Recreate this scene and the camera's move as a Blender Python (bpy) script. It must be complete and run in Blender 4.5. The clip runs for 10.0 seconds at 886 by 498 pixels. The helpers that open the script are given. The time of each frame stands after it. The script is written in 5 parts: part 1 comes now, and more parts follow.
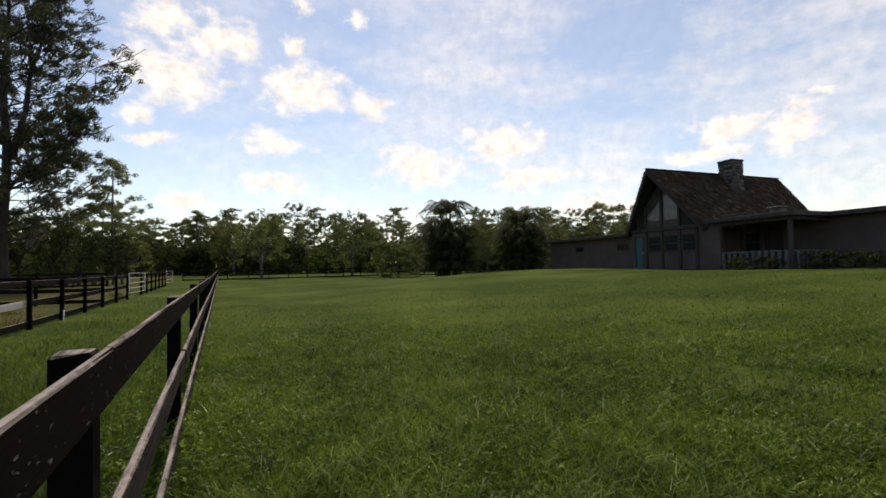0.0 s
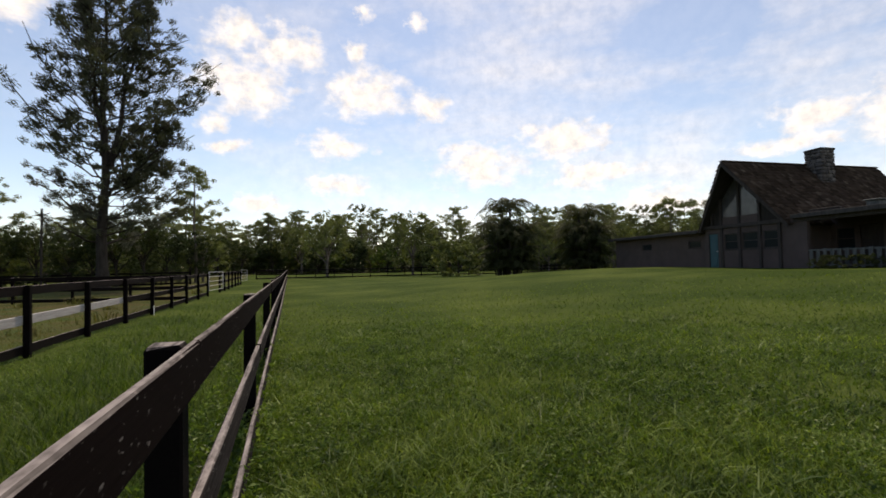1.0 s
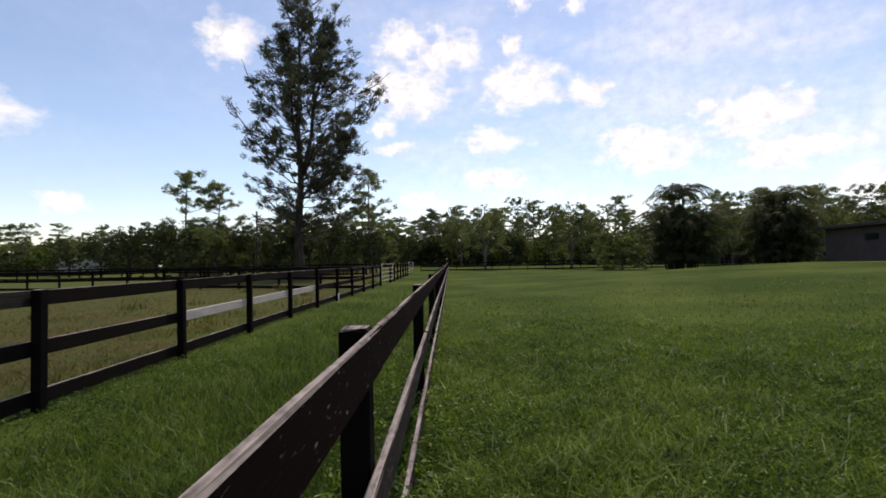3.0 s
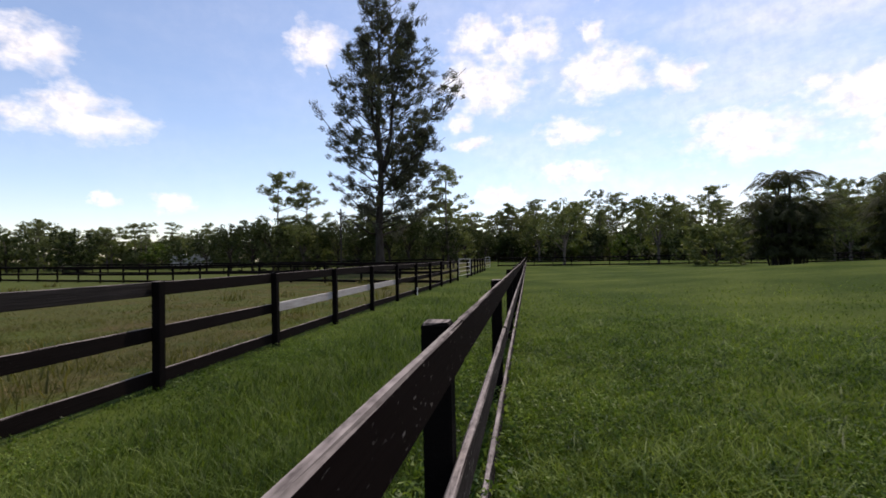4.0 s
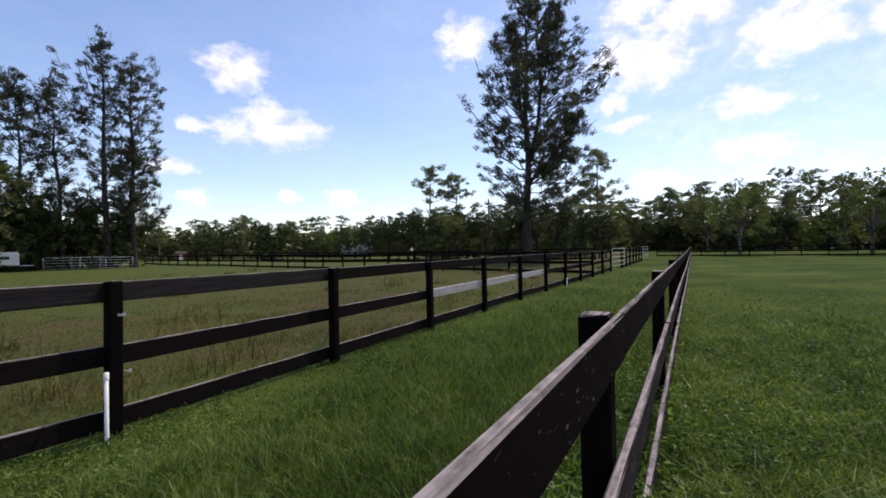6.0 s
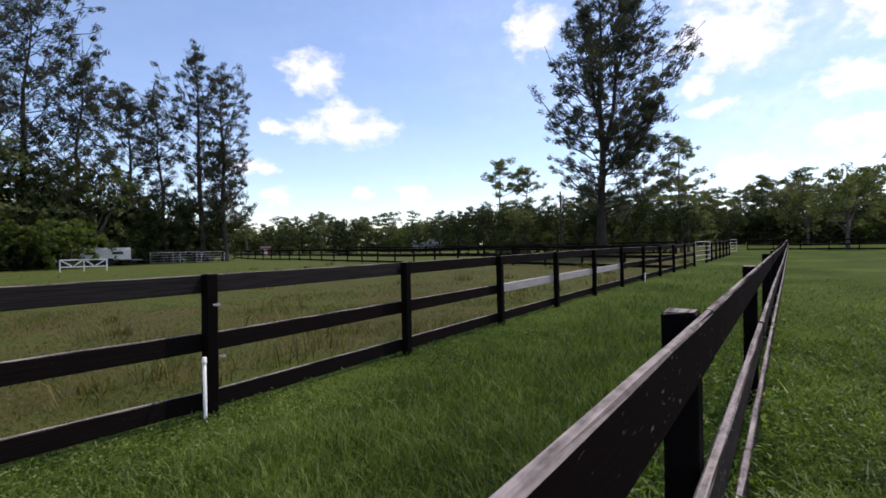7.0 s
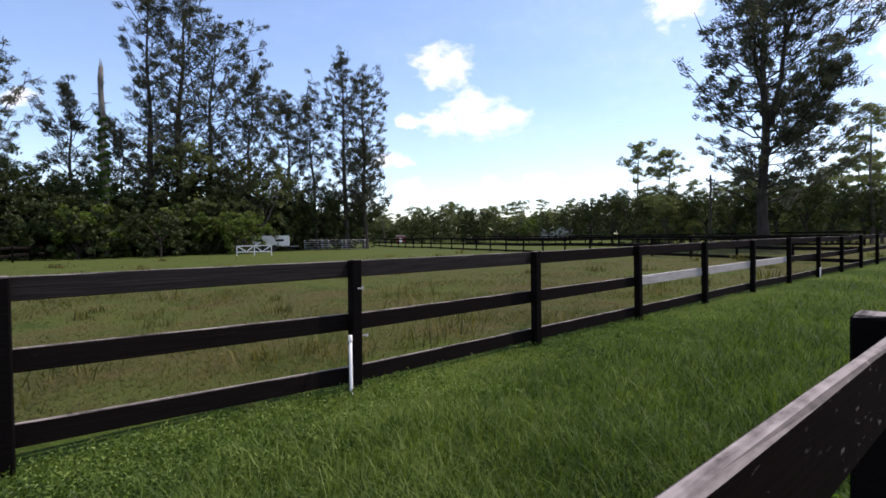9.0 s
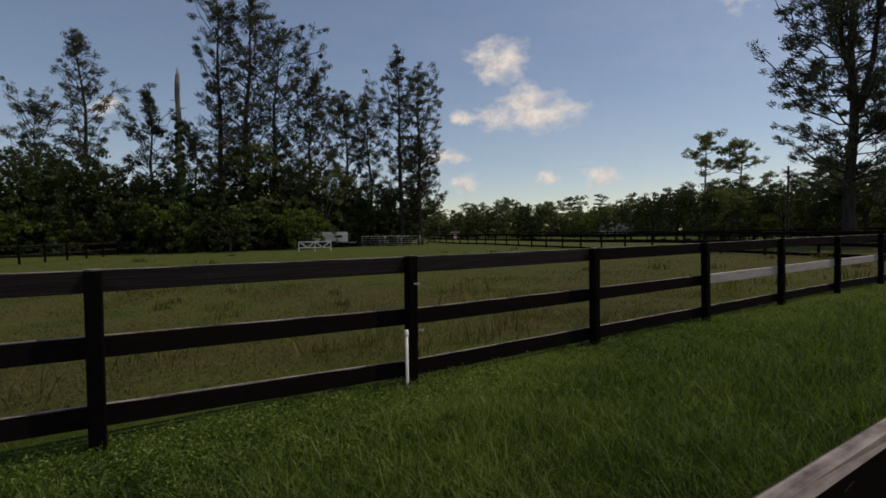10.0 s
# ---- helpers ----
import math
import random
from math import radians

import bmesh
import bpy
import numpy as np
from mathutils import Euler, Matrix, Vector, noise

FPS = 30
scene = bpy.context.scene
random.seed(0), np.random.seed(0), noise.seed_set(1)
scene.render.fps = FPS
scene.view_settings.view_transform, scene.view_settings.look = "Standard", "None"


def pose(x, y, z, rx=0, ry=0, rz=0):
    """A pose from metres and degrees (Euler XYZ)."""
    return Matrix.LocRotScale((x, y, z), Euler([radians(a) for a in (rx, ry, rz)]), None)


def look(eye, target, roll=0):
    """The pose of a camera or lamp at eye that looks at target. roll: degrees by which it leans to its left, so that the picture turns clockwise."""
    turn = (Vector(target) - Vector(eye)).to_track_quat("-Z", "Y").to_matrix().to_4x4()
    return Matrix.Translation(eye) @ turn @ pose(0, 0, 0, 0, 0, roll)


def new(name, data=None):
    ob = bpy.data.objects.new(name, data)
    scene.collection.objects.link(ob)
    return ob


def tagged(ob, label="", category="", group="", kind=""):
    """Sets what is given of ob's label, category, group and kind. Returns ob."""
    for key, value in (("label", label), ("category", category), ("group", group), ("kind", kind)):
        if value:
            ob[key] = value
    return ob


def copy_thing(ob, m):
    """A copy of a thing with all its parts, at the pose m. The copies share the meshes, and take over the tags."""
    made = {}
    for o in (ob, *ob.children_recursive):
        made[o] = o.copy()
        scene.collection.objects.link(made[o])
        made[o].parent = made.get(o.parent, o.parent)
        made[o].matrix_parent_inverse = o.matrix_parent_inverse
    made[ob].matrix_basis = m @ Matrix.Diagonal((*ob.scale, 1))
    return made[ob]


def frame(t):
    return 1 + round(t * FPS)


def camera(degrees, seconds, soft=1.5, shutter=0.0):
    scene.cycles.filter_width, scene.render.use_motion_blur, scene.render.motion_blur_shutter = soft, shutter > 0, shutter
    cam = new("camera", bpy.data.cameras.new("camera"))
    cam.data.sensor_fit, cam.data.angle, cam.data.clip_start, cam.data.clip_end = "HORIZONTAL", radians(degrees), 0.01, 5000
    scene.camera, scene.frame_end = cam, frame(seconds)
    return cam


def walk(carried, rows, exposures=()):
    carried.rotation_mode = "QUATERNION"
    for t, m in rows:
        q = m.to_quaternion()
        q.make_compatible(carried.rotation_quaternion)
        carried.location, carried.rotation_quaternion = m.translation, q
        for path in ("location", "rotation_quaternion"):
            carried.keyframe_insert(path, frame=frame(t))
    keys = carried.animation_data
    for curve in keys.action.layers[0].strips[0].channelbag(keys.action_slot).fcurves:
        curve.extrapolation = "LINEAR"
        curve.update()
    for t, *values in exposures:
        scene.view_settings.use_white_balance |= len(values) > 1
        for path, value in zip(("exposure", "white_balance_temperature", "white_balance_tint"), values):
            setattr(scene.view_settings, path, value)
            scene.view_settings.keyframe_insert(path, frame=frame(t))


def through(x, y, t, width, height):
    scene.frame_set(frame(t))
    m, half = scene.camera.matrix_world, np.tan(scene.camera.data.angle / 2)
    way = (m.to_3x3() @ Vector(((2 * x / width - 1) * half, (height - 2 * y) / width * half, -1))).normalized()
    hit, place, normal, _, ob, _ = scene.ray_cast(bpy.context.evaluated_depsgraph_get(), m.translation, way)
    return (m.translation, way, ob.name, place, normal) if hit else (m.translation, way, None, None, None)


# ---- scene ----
# ---------------------------------------------------------------- camera
EYE = 1.42
ARM = 0.084
cam = camera(86.36, 10.0, soft=1.6, shutter=0.25)
TURNS = [
    (0.0, 92.108, 0.980, -26.240), (0.5, 92.157, 1.023, -22.895), (1.0, 92.120, 1.050, -18.999),
    (1.5, 92.061, 1.003, -14.661), (2.0, 91.909, 0.959, -9.916), (2.5, 91.745, 0.886, -4.995),
    (4.0, 91.109, 0.843, 9.165), (4.5, 90.877, 0.698, 13.600), (5.0, 90.585, 0.732, 18.064),
    (5.5, 90.321, 0.696, 22.525), (7.0, 89.501, 1.007, 35.323), (7.5, 89.177, 0.949, 39.392),
    (8.0, 88.912, 1.004, 43.327), (8.5, 88.638, 0.876, 47.122), (9.0, 88.413, 0.803, 50.778),
    (9.5, 88.233, 0.850, 54.114), (10.0, 88.050, 0.833, 57.369),
]


def head(rz):
    """The lens sits a little in front of the axis on which the head turns."""
    return -ARM * math.sin(radians(rz)) - 0.005, ARM * math.cos(radians(rz)) - 0.08


walk(cam, [(t, pose(*head(rz), EYE, rx, ry, rz)) for t, rx, ry, rz in TURNS],
     exposures=[(0.0, 0.19, 7800, 15), (2.5, 0.24, 7300, 17), (4.5, 0.28, 6750, 20), (5.5, 0.32, 6550, 21), (7.5, 0.48, 6450, 20), (9.0, 0.67, 6450, 20), (9.45, 0.69, 6450, 20), (9.6, 0.58, 6550, 19),
                (9.7, 0.38, 6750, 18), (9.8, 0.14, 6950, 18), (9.9, -0.2, 7200, 17), (10.0, -0.57, 7400, 16)])

# ---------------------------------------------------------------- world and sun
SUN_AZ, SUN_EL = 18.0, 58.0
world = bpy.data.worlds.new("sky")
scene.world = world
world.use_nodes = True
CLOUDS = [
    (-4.4, 25.4, 4.2, 2.2), (1.0, 24.1, 4.5, 3.1), (-3.6, 20.4, 6.1, 4.3), (-6.3, 16.0, 1.9, 1.2), (-5.3, 13.6, 2.3, 0.9),
    (9.6, 20.3, 6.0, 3.4), (17.3, 19.1, 3.7, 2.4), (6.2, 14.4, 4.7, 1.8), (6.7, 9.8, 4.8, 1.7), (-2.1, 7.3, 3.5, 1.5),
    (10.1, 28.3, 1.5, 1.1), (16.6, 27.9, 1.3, 1.1), (8.7, 24.9, 1.9, 1.3), (24.0, 12.1, 6.8, 3.6), (33.8, 14.6, 7.0, 2.9),
    (36.4, 10.5, 6.4, 2.0), (57.9, 13.5, 4.3, 2.6), (63.1, 13.0, 3.5, 3.3), (55.9, 11.4, 6.3, 1.1), (65.2, 15.8, 1.7, 0.8),
    (43.8, 7.0, 6.0, 2.1), (-50.4, 19.7, 4.2, 2.3), (-46.6, 13.4, 6.4, 2.0), (-47.6, 14.9, 3.4, 2.2), (-54.2, 13.2, 1.8, 0.9), (-57.2, 9.1, 3.1, 0.9),
    (-38.8, 6.0, 2.3, 1.2), (-54.5, 5.7, 2.0, 1.1), (-24.0, 24.1, 3.5, 2.6), (-44.8, 6.2, 1.2, 0.9), (-92.3, 13.0, 1.3, 0.9),
]


def math_node(tree, op, a, b=None, c=None, clamp=False):
    node = tree.nodes.new("ShaderNodeMath")
    node.operation, node.use_clamp = op, clamp
    for i, v in enumerate((a, b, c)):
        if v is None:
            continue
        if isinstance(v, (int, float)):
            node.inputs[i].default_value = v
        else:
            tree.links.new(v, node.inputs[i])
    return node.outputs[0]


def vec_node(tree, op, a, b=None, scale=None):
    node = tree.nodes.new("ShaderNodeVectorMath")
    node.operation = op
    for i, v in enumerate((a, b)):
        if v is None:
            continue
        if isinstance(v, tuple):
            node.inputs[i].default_value = v
        else:
            tree.links.new(v, node.inputs[i])
    if scale is not None:
        node.inputs["Scale"].default_value = scale
    return node.outputs["Value"] if op == "LENGTH" else node.outputs[0]


def noise_node(tree, vector, scale, detail=4.0, rough=0.55):
    node = tree.nodes.new("ShaderNodeTexNoise")
    node.inputs["Scale"].default_value, node.inputs["Detail"].default_value = scale, detail
    node.inputs["Roughness"].default_value = rough
    if vector is not None:
        tree.links.new(vector, node.inputs["Vector"])
    return node


def ramp(tree, fac, stops):
    node = tree.nodes.new("ShaderNodeValToRGB")
    while len(node.color_ramp.elements) < len(stops):
        node.color_ramp.elements.new(0.5)
    for e, (p, c) in zip(node.color_ramp.elements, stops):
        e.position, e.color = p, (*c, 1) if len(c) == 3 else c
    tree.links.new(fac, node.inputs[0])
    return node.outputs[0]


def mix(tree, fac, a, b, blend="MIX"):
    node = tree.nodes.new("ShaderNodeMix")
    node.data_type, node.blend_type = "RGBA", blend
    for i, v in ((0, fac), (6, a), (7, b)):
        if isinstance(v, (int, float)):
            node.inputs[i].default_value = v
        elif isinstance(v, tuple):
            node.inputs[i].default_value = (*v, 1)
        else:
            tree.links.new(v, node.inputs[i])
    return node.outputs[2]


def build_sky():
    t = world.node_tree
    t.nodes.clear()
    out = t.nodes.new("ShaderNodeOutputWorld")
    back = t.nodes.new("ShaderNodeBackground")
    sky = t.nodes.new("ShaderNodeTexSky")
    sky.sky_type, sky.sun_disc = "NISHITA", False
    sky.sun_elevation, sky.sun_rotation = radians(SUN_EL), radians(SUN_AZ)
    sky.dust_density, sky.ozone_density, sky.air_density = 0.25, 2.0, 1.0
    coord = t.nodes.new("ShaderNodeTexCoord").outputs["Generated"]
    sep = t.nodes.new("ShaderNodeSeparateXYZ")
    t.links.new(coord, sep.inputs[0])
    az = math_node(t, "MULTIPLY", math_node(t, "ARCTAN2", sep.outputs[0], sep.outputs[1]), 57.2958)
    el = math_node(t, "MULTIPLY", math_node(t, "ARCSINE", sep.outputs[2]), 57.2958)
    comb = t.nodes.new("ShaderNodeCombineXYZ")
    t.links.new(az, comb.inputs[0])
    t.links.new(el, comb.inputs[1])
    flat = comb.outputs[0]
    big = noise_node(t, flat, 0.16, 5.0, 0.6)
    fine = noise_node(t, flat, 0.7, 5.0, 0.6)
    warp = vec_node(t, "ADD", vec_node(t, "SCALE", vec_node(t, "SUBTRACT", big.outputs["Color"], (0.5, 0.5, 0.5)), scale=5.0),
                    vec_node(t, "SCALE", vec_node(t, "SUBTRACT", fine.outputs["Color"], (0.5, 0.5, 0.5)), scale=2.6))
    squash = t.nodes.new("ShaderNodeVectorMath")
    squash.operation = "MULTIPLY"
    t.links.new(warp, squash.inputs[0])
    squash.inputs[1].default_value = (1.0, 0.45, 0.0)
    place = vec_node(t, "ADD", flat, squash.outputs[0])
    cover = None
    for a, e, w, h in CLOUDS:
        off = vec_node(t, "SUBTRACT", place, (a, e, 0.0))
        sc = t.nodes.new("ShaderNodeVectorMath")
        sc.operation = "MULTIPLY"
        t.links.new(off, sc.inputs[0])
        sc.inputs[1].default_value = (1 / w, 1 / h, 0.0)
        d = vec_node(t, "LENGTH", sc.outputs[0])
        cover = d if cover is None else math_node(t, "SMOOTH_MIN", cover, d, 0.15)
    rough = noise_node(t, vec_node(t, "MULTIPLY", flat, (1.0, 1.7, 1.0)), 0.36, 6.0, 0.55)
    cover = math_node(t, "ADD", cover, math_node(t, "MULTIPLY", math_node(t, "SUBTRACT", rough.outputs["Fac"], 0.5), 1.9))
    soft = math_node(t, "SUBTRACT", 1.12, cover)
    dense = ramp(t, math_node(t, "ADD", soft, 0.0), [(0.0, (0, 0, 0)), (0.3, (0.3, 0.3, 0.3)), (0.85, (1, 1, 1))])
    # thin high veil over the whole sky
    veil = noise_node(t, vec_node(t, "MULTIPLY", flat, (0.05, 0.14, 1.0)), 1.0, 5.0, 0.6)
    thin = ramp(t, veil.outputs["Fac"], [(0.4, (0.03, 0.03, 0.03)), (0.74, (0.24, 0.24, 0.24))])
    sunward = ramp(t, math_node(t, "MULTIPLY_ADD", az, 1 / 160, 0.6), [(0.05, (0.15, 0.15, 0.15)), (0.45, (0.5, 0.5, 0.5)), (0.72, (2.5, 2.5, 2.5)), (1.0, (3.2, 3.2, 3.2))])
    total = math_node(t, "MAXIMUM", dense, math_node(t, "MULTIPLY", thin, sunward))
    shade = ramp(t, fine.outputs["Fac"], [(0.3, (4.9, 5.15, 5.6)), (0.62, (7.4, 7.4, 7.4))])
    colour = mix(t, total, sky.outputs[0], shade)
    t.links.new(colour, back.inputs[0])
    back.inputs[1].default_value = 0.14
    t.links.new(back.outputs[0], out.inputs[0])


build_sky()
sun = new("sun", bpy.data.lights.new("sun", "SUN"))
sun.data.energy, sun.data.angle, sun.data.color = 3.05, radians(0.6), (1.0, 0.93, 0.8)
a, e = radians(SUN_AZ), radians(SUN_EL)
sun.matrix_world = look((60 * math.sin(a) * math.cos(e), 60 * math.cos(a) * math.cos(e), 60 * math.sin(e)), (0, 0, 0))


# ---------------------------------------------------------------- materials
def material(name, build, rough=0.8, spec=0.3, bump=0.0, metal=0.0):
    """build(tree, position) gives the colour socket and, if wanted, a height socket and a roughness socket."""
    m = bpy.data.materials.new(name)
    m.use_nodes = True
    t = m.node_tree
    bsdf = t.nodes["Principled BSDF"]
    bsdf.inputs["Roughness"].default_value, bsdf.inputs["Metallic"].default_value = rough, metal
    bsdf.inputs["Specular IOR Level"].default_value = spec
    pos = t.nodes.new("ShaderNodeTexCoord").outputs["Object"]
    made = build(t, pos)
    colour, height, gloss = (tuple(made) + (None, None))[:3] if isinstance(made, (tuple, list)) and not isinstance(made[0], float) else (made, None, None)
    if isinstance(colour, tuple):
        bsdf.inputs["Base Color"].default_value = (*colour, 1)
    else:
        t.links.new(colour, bsdf.inputs["Base Color"])
    if height is not None:
        b = t.nodes.new("ShaderNodeBump")
        b.inputs["Strength"].default_value, b.inputs["Distance"].default_value = bump or 0.3, 0.02
        t.links.new(height, b.inputs["Height"])
        t.links.new(b.outputs[0], bsdf.inputs["Normal"])
    if gloss is not None:
        t.links.new(gloss, bsdf.inputs["Roughness"])
    return m


def stretched(t, pos, s):
    return vec_node(t, "MULTIPLY", pos, s)


def world_pos(t):
    return t.nodes.new("ShaderNodeNewGeometry").outputs["Position"]


def leaf_material(name, dark, light, through=0.35, rough=0.55):
    m = bpy.data.materials.new(name)
    m.use_nodes = True
    t = m.node_tree
    bsdf, out = t.nodes["Principled BSDF"], t.nodes["Material Output"]
    geo = t.nodes.new("ShaderNodeNewGeometry")
    info = t.nodes.new("ShaderNodeObjectInfo")
    patch = noise_node(t, geo.outputs["Position"], 0.35, 2.0)
    fac = math_node(t, "ADD", math_node(t, "MULTIPLY", geo.outputs["Random Per Island"], 0.42), math_node(t, "MULTIPLY", patch.outputs["Fac"], 0.66))
    fac = math_node(t, "ADD", fac, math_node(t, "MULTIPLY", math_node(t, "SUBTRACT", info.outputs["Random"], 0.5), 0.35), clamp=True)
    col = ramp(t, fac, [(0.1, dark), (0.9, light)])
    t.links.new(col, bsdf.inputs["Base Color"])
    bsdf.inputs["Roughness"].default_value, bsdf.inputs["Specular IOR Level"].default_value = rough, 0.12
    tr = t.nodes.new("ShaderNodeBsdfTranslucent")
    t.links.new(mix(t, 1.0, col, (1.25, 1.35, 0.55), "MULTIPLY"), tr.inputs[0])
    ms = t.nodes.new("ShaderNodeMixShader")
    ms.inputs[0].default_value = through
    t.links.new(bsdf.outputs[0], ms.inputs[1])
    t.links.new(tr.outputs[0], ms.inputs[2])
    t.links.new(ms.outputs[0], out.inputs[0])
    return m


def bark_build(dark, light):
    def build(t, pos):
        n = noise_node(t, stretched(t, pos, (6, 6, 1.2)), 1.0, 6.0, 0.65)
        return ramp(t, n.outputs["Fac"], [(0.3, dark), (0.7, light)]), n.outputs["Fac"]
    return build


def painted_board(paint, wood, worn, flecks=1.0):
    """Weathered paint on a fence board: grain along y, bare flecks and pale lichen."""
    def build(t, pos):
        info = t.nodes.new("ShaderNodeObjectInfo").outputs["Random"]
        shift = t.nodes.new("ShaderNodeCombineXYZ")
        t.links.new(math_node(t, "MULTIPLY", info, 40.0), shift.inputs[1])
        p = vec_node(t, "ADD", pos, shift.outputs[0])
        grain = noise_node(t, stretched(t, p, (60, 2.2, 60)), 1.0, 6.0, 0.6)
        blotch = noise_node(t, p, 3.0, 5.0, 0.6)
        fleck = noise_node(t, stretched(t, p, (64, 24, 64)), 1.0, 4.0, 0.55)
        base = mix(t, ramp(t, grain.outputs["Fac"], [(0.42, (0, 0, 0)), (0.8, (0.32, 0.32, 0.32))]), paint, wood)
        mask = math_node(t, "MULTIPLY", ramp(t, fleck.outputs["Fac"], [(0.62, (0, 0, 0)), (0.69, (0.8, 0.8, 0.8))]),
                         ramp(t, blotch.outputs["Fac"], [(0.42, (0, 0, 0)), (0.6, (1, 1, 1))]))
        mask = math_node(t, "MULTIPLY", mask, flecks)
        # upward faces go paler: wear and the sky's light, both put into the colour
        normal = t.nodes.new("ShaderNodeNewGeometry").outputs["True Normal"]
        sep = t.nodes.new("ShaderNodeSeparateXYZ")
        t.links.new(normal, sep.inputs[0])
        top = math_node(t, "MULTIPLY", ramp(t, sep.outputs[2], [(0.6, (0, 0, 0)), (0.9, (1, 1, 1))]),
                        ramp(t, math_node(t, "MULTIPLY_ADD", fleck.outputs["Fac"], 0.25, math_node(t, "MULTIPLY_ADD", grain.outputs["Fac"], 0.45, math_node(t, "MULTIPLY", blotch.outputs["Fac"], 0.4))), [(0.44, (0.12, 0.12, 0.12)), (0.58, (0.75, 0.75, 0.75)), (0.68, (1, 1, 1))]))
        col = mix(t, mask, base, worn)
        col = mix(t, math_node(t, "MULTIPLY", top, worn_lit_top), col, top_colour)
        h = math_node(t, "ADD", grain.outputs["Fac"], math_node(t, "MULTIPLY", mask, 0.4))
        return col, h
    worn_lit_top, top_colour = 0.95, (0.34, 0.3, 0.285)
    return build


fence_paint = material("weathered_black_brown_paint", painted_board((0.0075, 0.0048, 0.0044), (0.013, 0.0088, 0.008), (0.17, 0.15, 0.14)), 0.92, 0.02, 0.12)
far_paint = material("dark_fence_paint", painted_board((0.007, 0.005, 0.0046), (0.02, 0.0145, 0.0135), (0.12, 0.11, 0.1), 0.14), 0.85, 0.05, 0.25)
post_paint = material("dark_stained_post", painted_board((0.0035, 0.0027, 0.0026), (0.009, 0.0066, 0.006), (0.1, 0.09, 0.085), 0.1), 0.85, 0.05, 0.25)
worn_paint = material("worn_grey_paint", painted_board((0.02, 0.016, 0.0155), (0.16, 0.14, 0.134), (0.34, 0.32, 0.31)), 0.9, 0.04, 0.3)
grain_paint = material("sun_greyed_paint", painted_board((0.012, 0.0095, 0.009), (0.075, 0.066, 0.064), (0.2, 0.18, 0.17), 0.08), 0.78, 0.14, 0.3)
grey_board = material("bare_grey_board", lambda t, p: ramp(t, noise_node(t, stretched(t, p, (50, 3, 50)), 1.0, 6.0).outputs["Fac"], [(0.3, (0.27, 0.25, 0.24)), (0.7, (0.43, 0.41, 0.4))]), 0.8, 0.2)
bark_pine = material("grey_brown_bark", bark_build((0.05, 0.042, 0.036), (0.17, 0.145, 0.12)), 0.9, 0.2, 0.8)
bark_dark = material("dark_bark", bark_build((0.018, 0.015, 0.012), (0.055, 0.046, 0.038)), 0.9, 0.2, 0.8)
leaf_feather = leaf_material("feathery_needles", (0.027, 0.031, 0.024), (0.09, 0.095, 0.066), 0.22)
leaf_pine = leaf_material("pine_needles", (0.05, 0.062, 0.034), (0.18, 0.195, 0.1), 0.38)
leaf_broad = leaf_material("broad_leaves", (0.04, 0.052, 0.022), (0.165, 0.185, 0.08), 0.33)
leaf_bright = leaf_material("bright_vine_leaves", (0.028, 0.05, 0.012), (0.11, 0.15, 0.036), 0.36)
bark_snag = material("grey_dead_bark", bark_build((0.035, 0.032, 0.03), (0.2, 0.185, 0.17)), 0.9, 0.2, 0.8)
leaf_vine = leaf_material("climbing_vine_leaves", (0.02, 0.045, 0.01), (0.07, 0.12, 0.028), 0.32)
# broad leaves with the shade of their backlit side put into the colour
leaf_shade = leaf_material("shade_toned_leaves", (0.016, 0.025, 0.01), (0.07, 0.088, 0.032), 0.2)
leaf_palm = leaf_material("palm_fronds", (0.014, 0.019, 0.008), (0.058, 0.066, 0.026), 0.3, 0.6)


def grass_material(name, dark, mid, light, through=0.35, gloss=0.08):
    """Grass that shifts from dark to yellow-green in patches and from blade to blade."""
    m = leaf_material(name, dark, light, through, 0.5)
    t = m.node_tree
    node = [n for n in t.nodes if n.bl_idname == "ShaderNodeValToRGB"][0]
    geo = [n for n in t.nodes if n.bl_idname == "ShaderNodeNewGeometry"][0]
    wide = noise_node(t, geo.outputs["Position"], 0.3, 4.0, 0.6).outputs["Fac"]
    [n for n in t.nodes if n.bl_idname == "ShaderNodeBsdfPrincipled"][0].inputs["Specular IOR Level"].default_value = gloss
    small = noise_node(t, geo.outputs["Position"], 2.6, 3.0, 0.6).outputs["Fac"]
    fac = math_node(t, "MULTIPLY_ADD", geo.outputs["Random Per Island"], 0.7, -1.07)
    fac = math_node(t, "ADD", fac, math_node(t, "MULTIPLY", wide, 1.4))
    fac = math_node(t, "ADD", fac, math_node(t, "MULTIPLY", small, 0.95), clamp=True)
    t.links.new(fac, node.inputs[0])
    node.color_ramp.elements[0].position = 0.08
    node.color_ramp.elements[1].position = 0.95
    e = node.color_ramp.elements.new(0.5)
    e.color = (*mid, 1)
    return m


grass_lawn = grass_material("lawn_grass", (0.026, 0.052, 0.009), (0.092, 0.138, 0.017), (0.215, 0.27, 0.058), gloss=0.1)
grass_lane = grass_material("lane_grass", (0.02, 0.041, 0.008), (0.072, 0.114, 0.018), (0.165, 0.215, 0.055), gloss=0.14)
grass_dry = grass_material("paddock_grass", (0.05, 0.058, 0.018), (0.082, 0.086, 0.025), (0.15, 0.128, 0.05))
weed_leaf = grass_material("weed_leaves", (0.02, 0.043, 0.009), (0.08, 0.13, 0.022), (0.21, 0.275, 0.075), gloss=0.18)


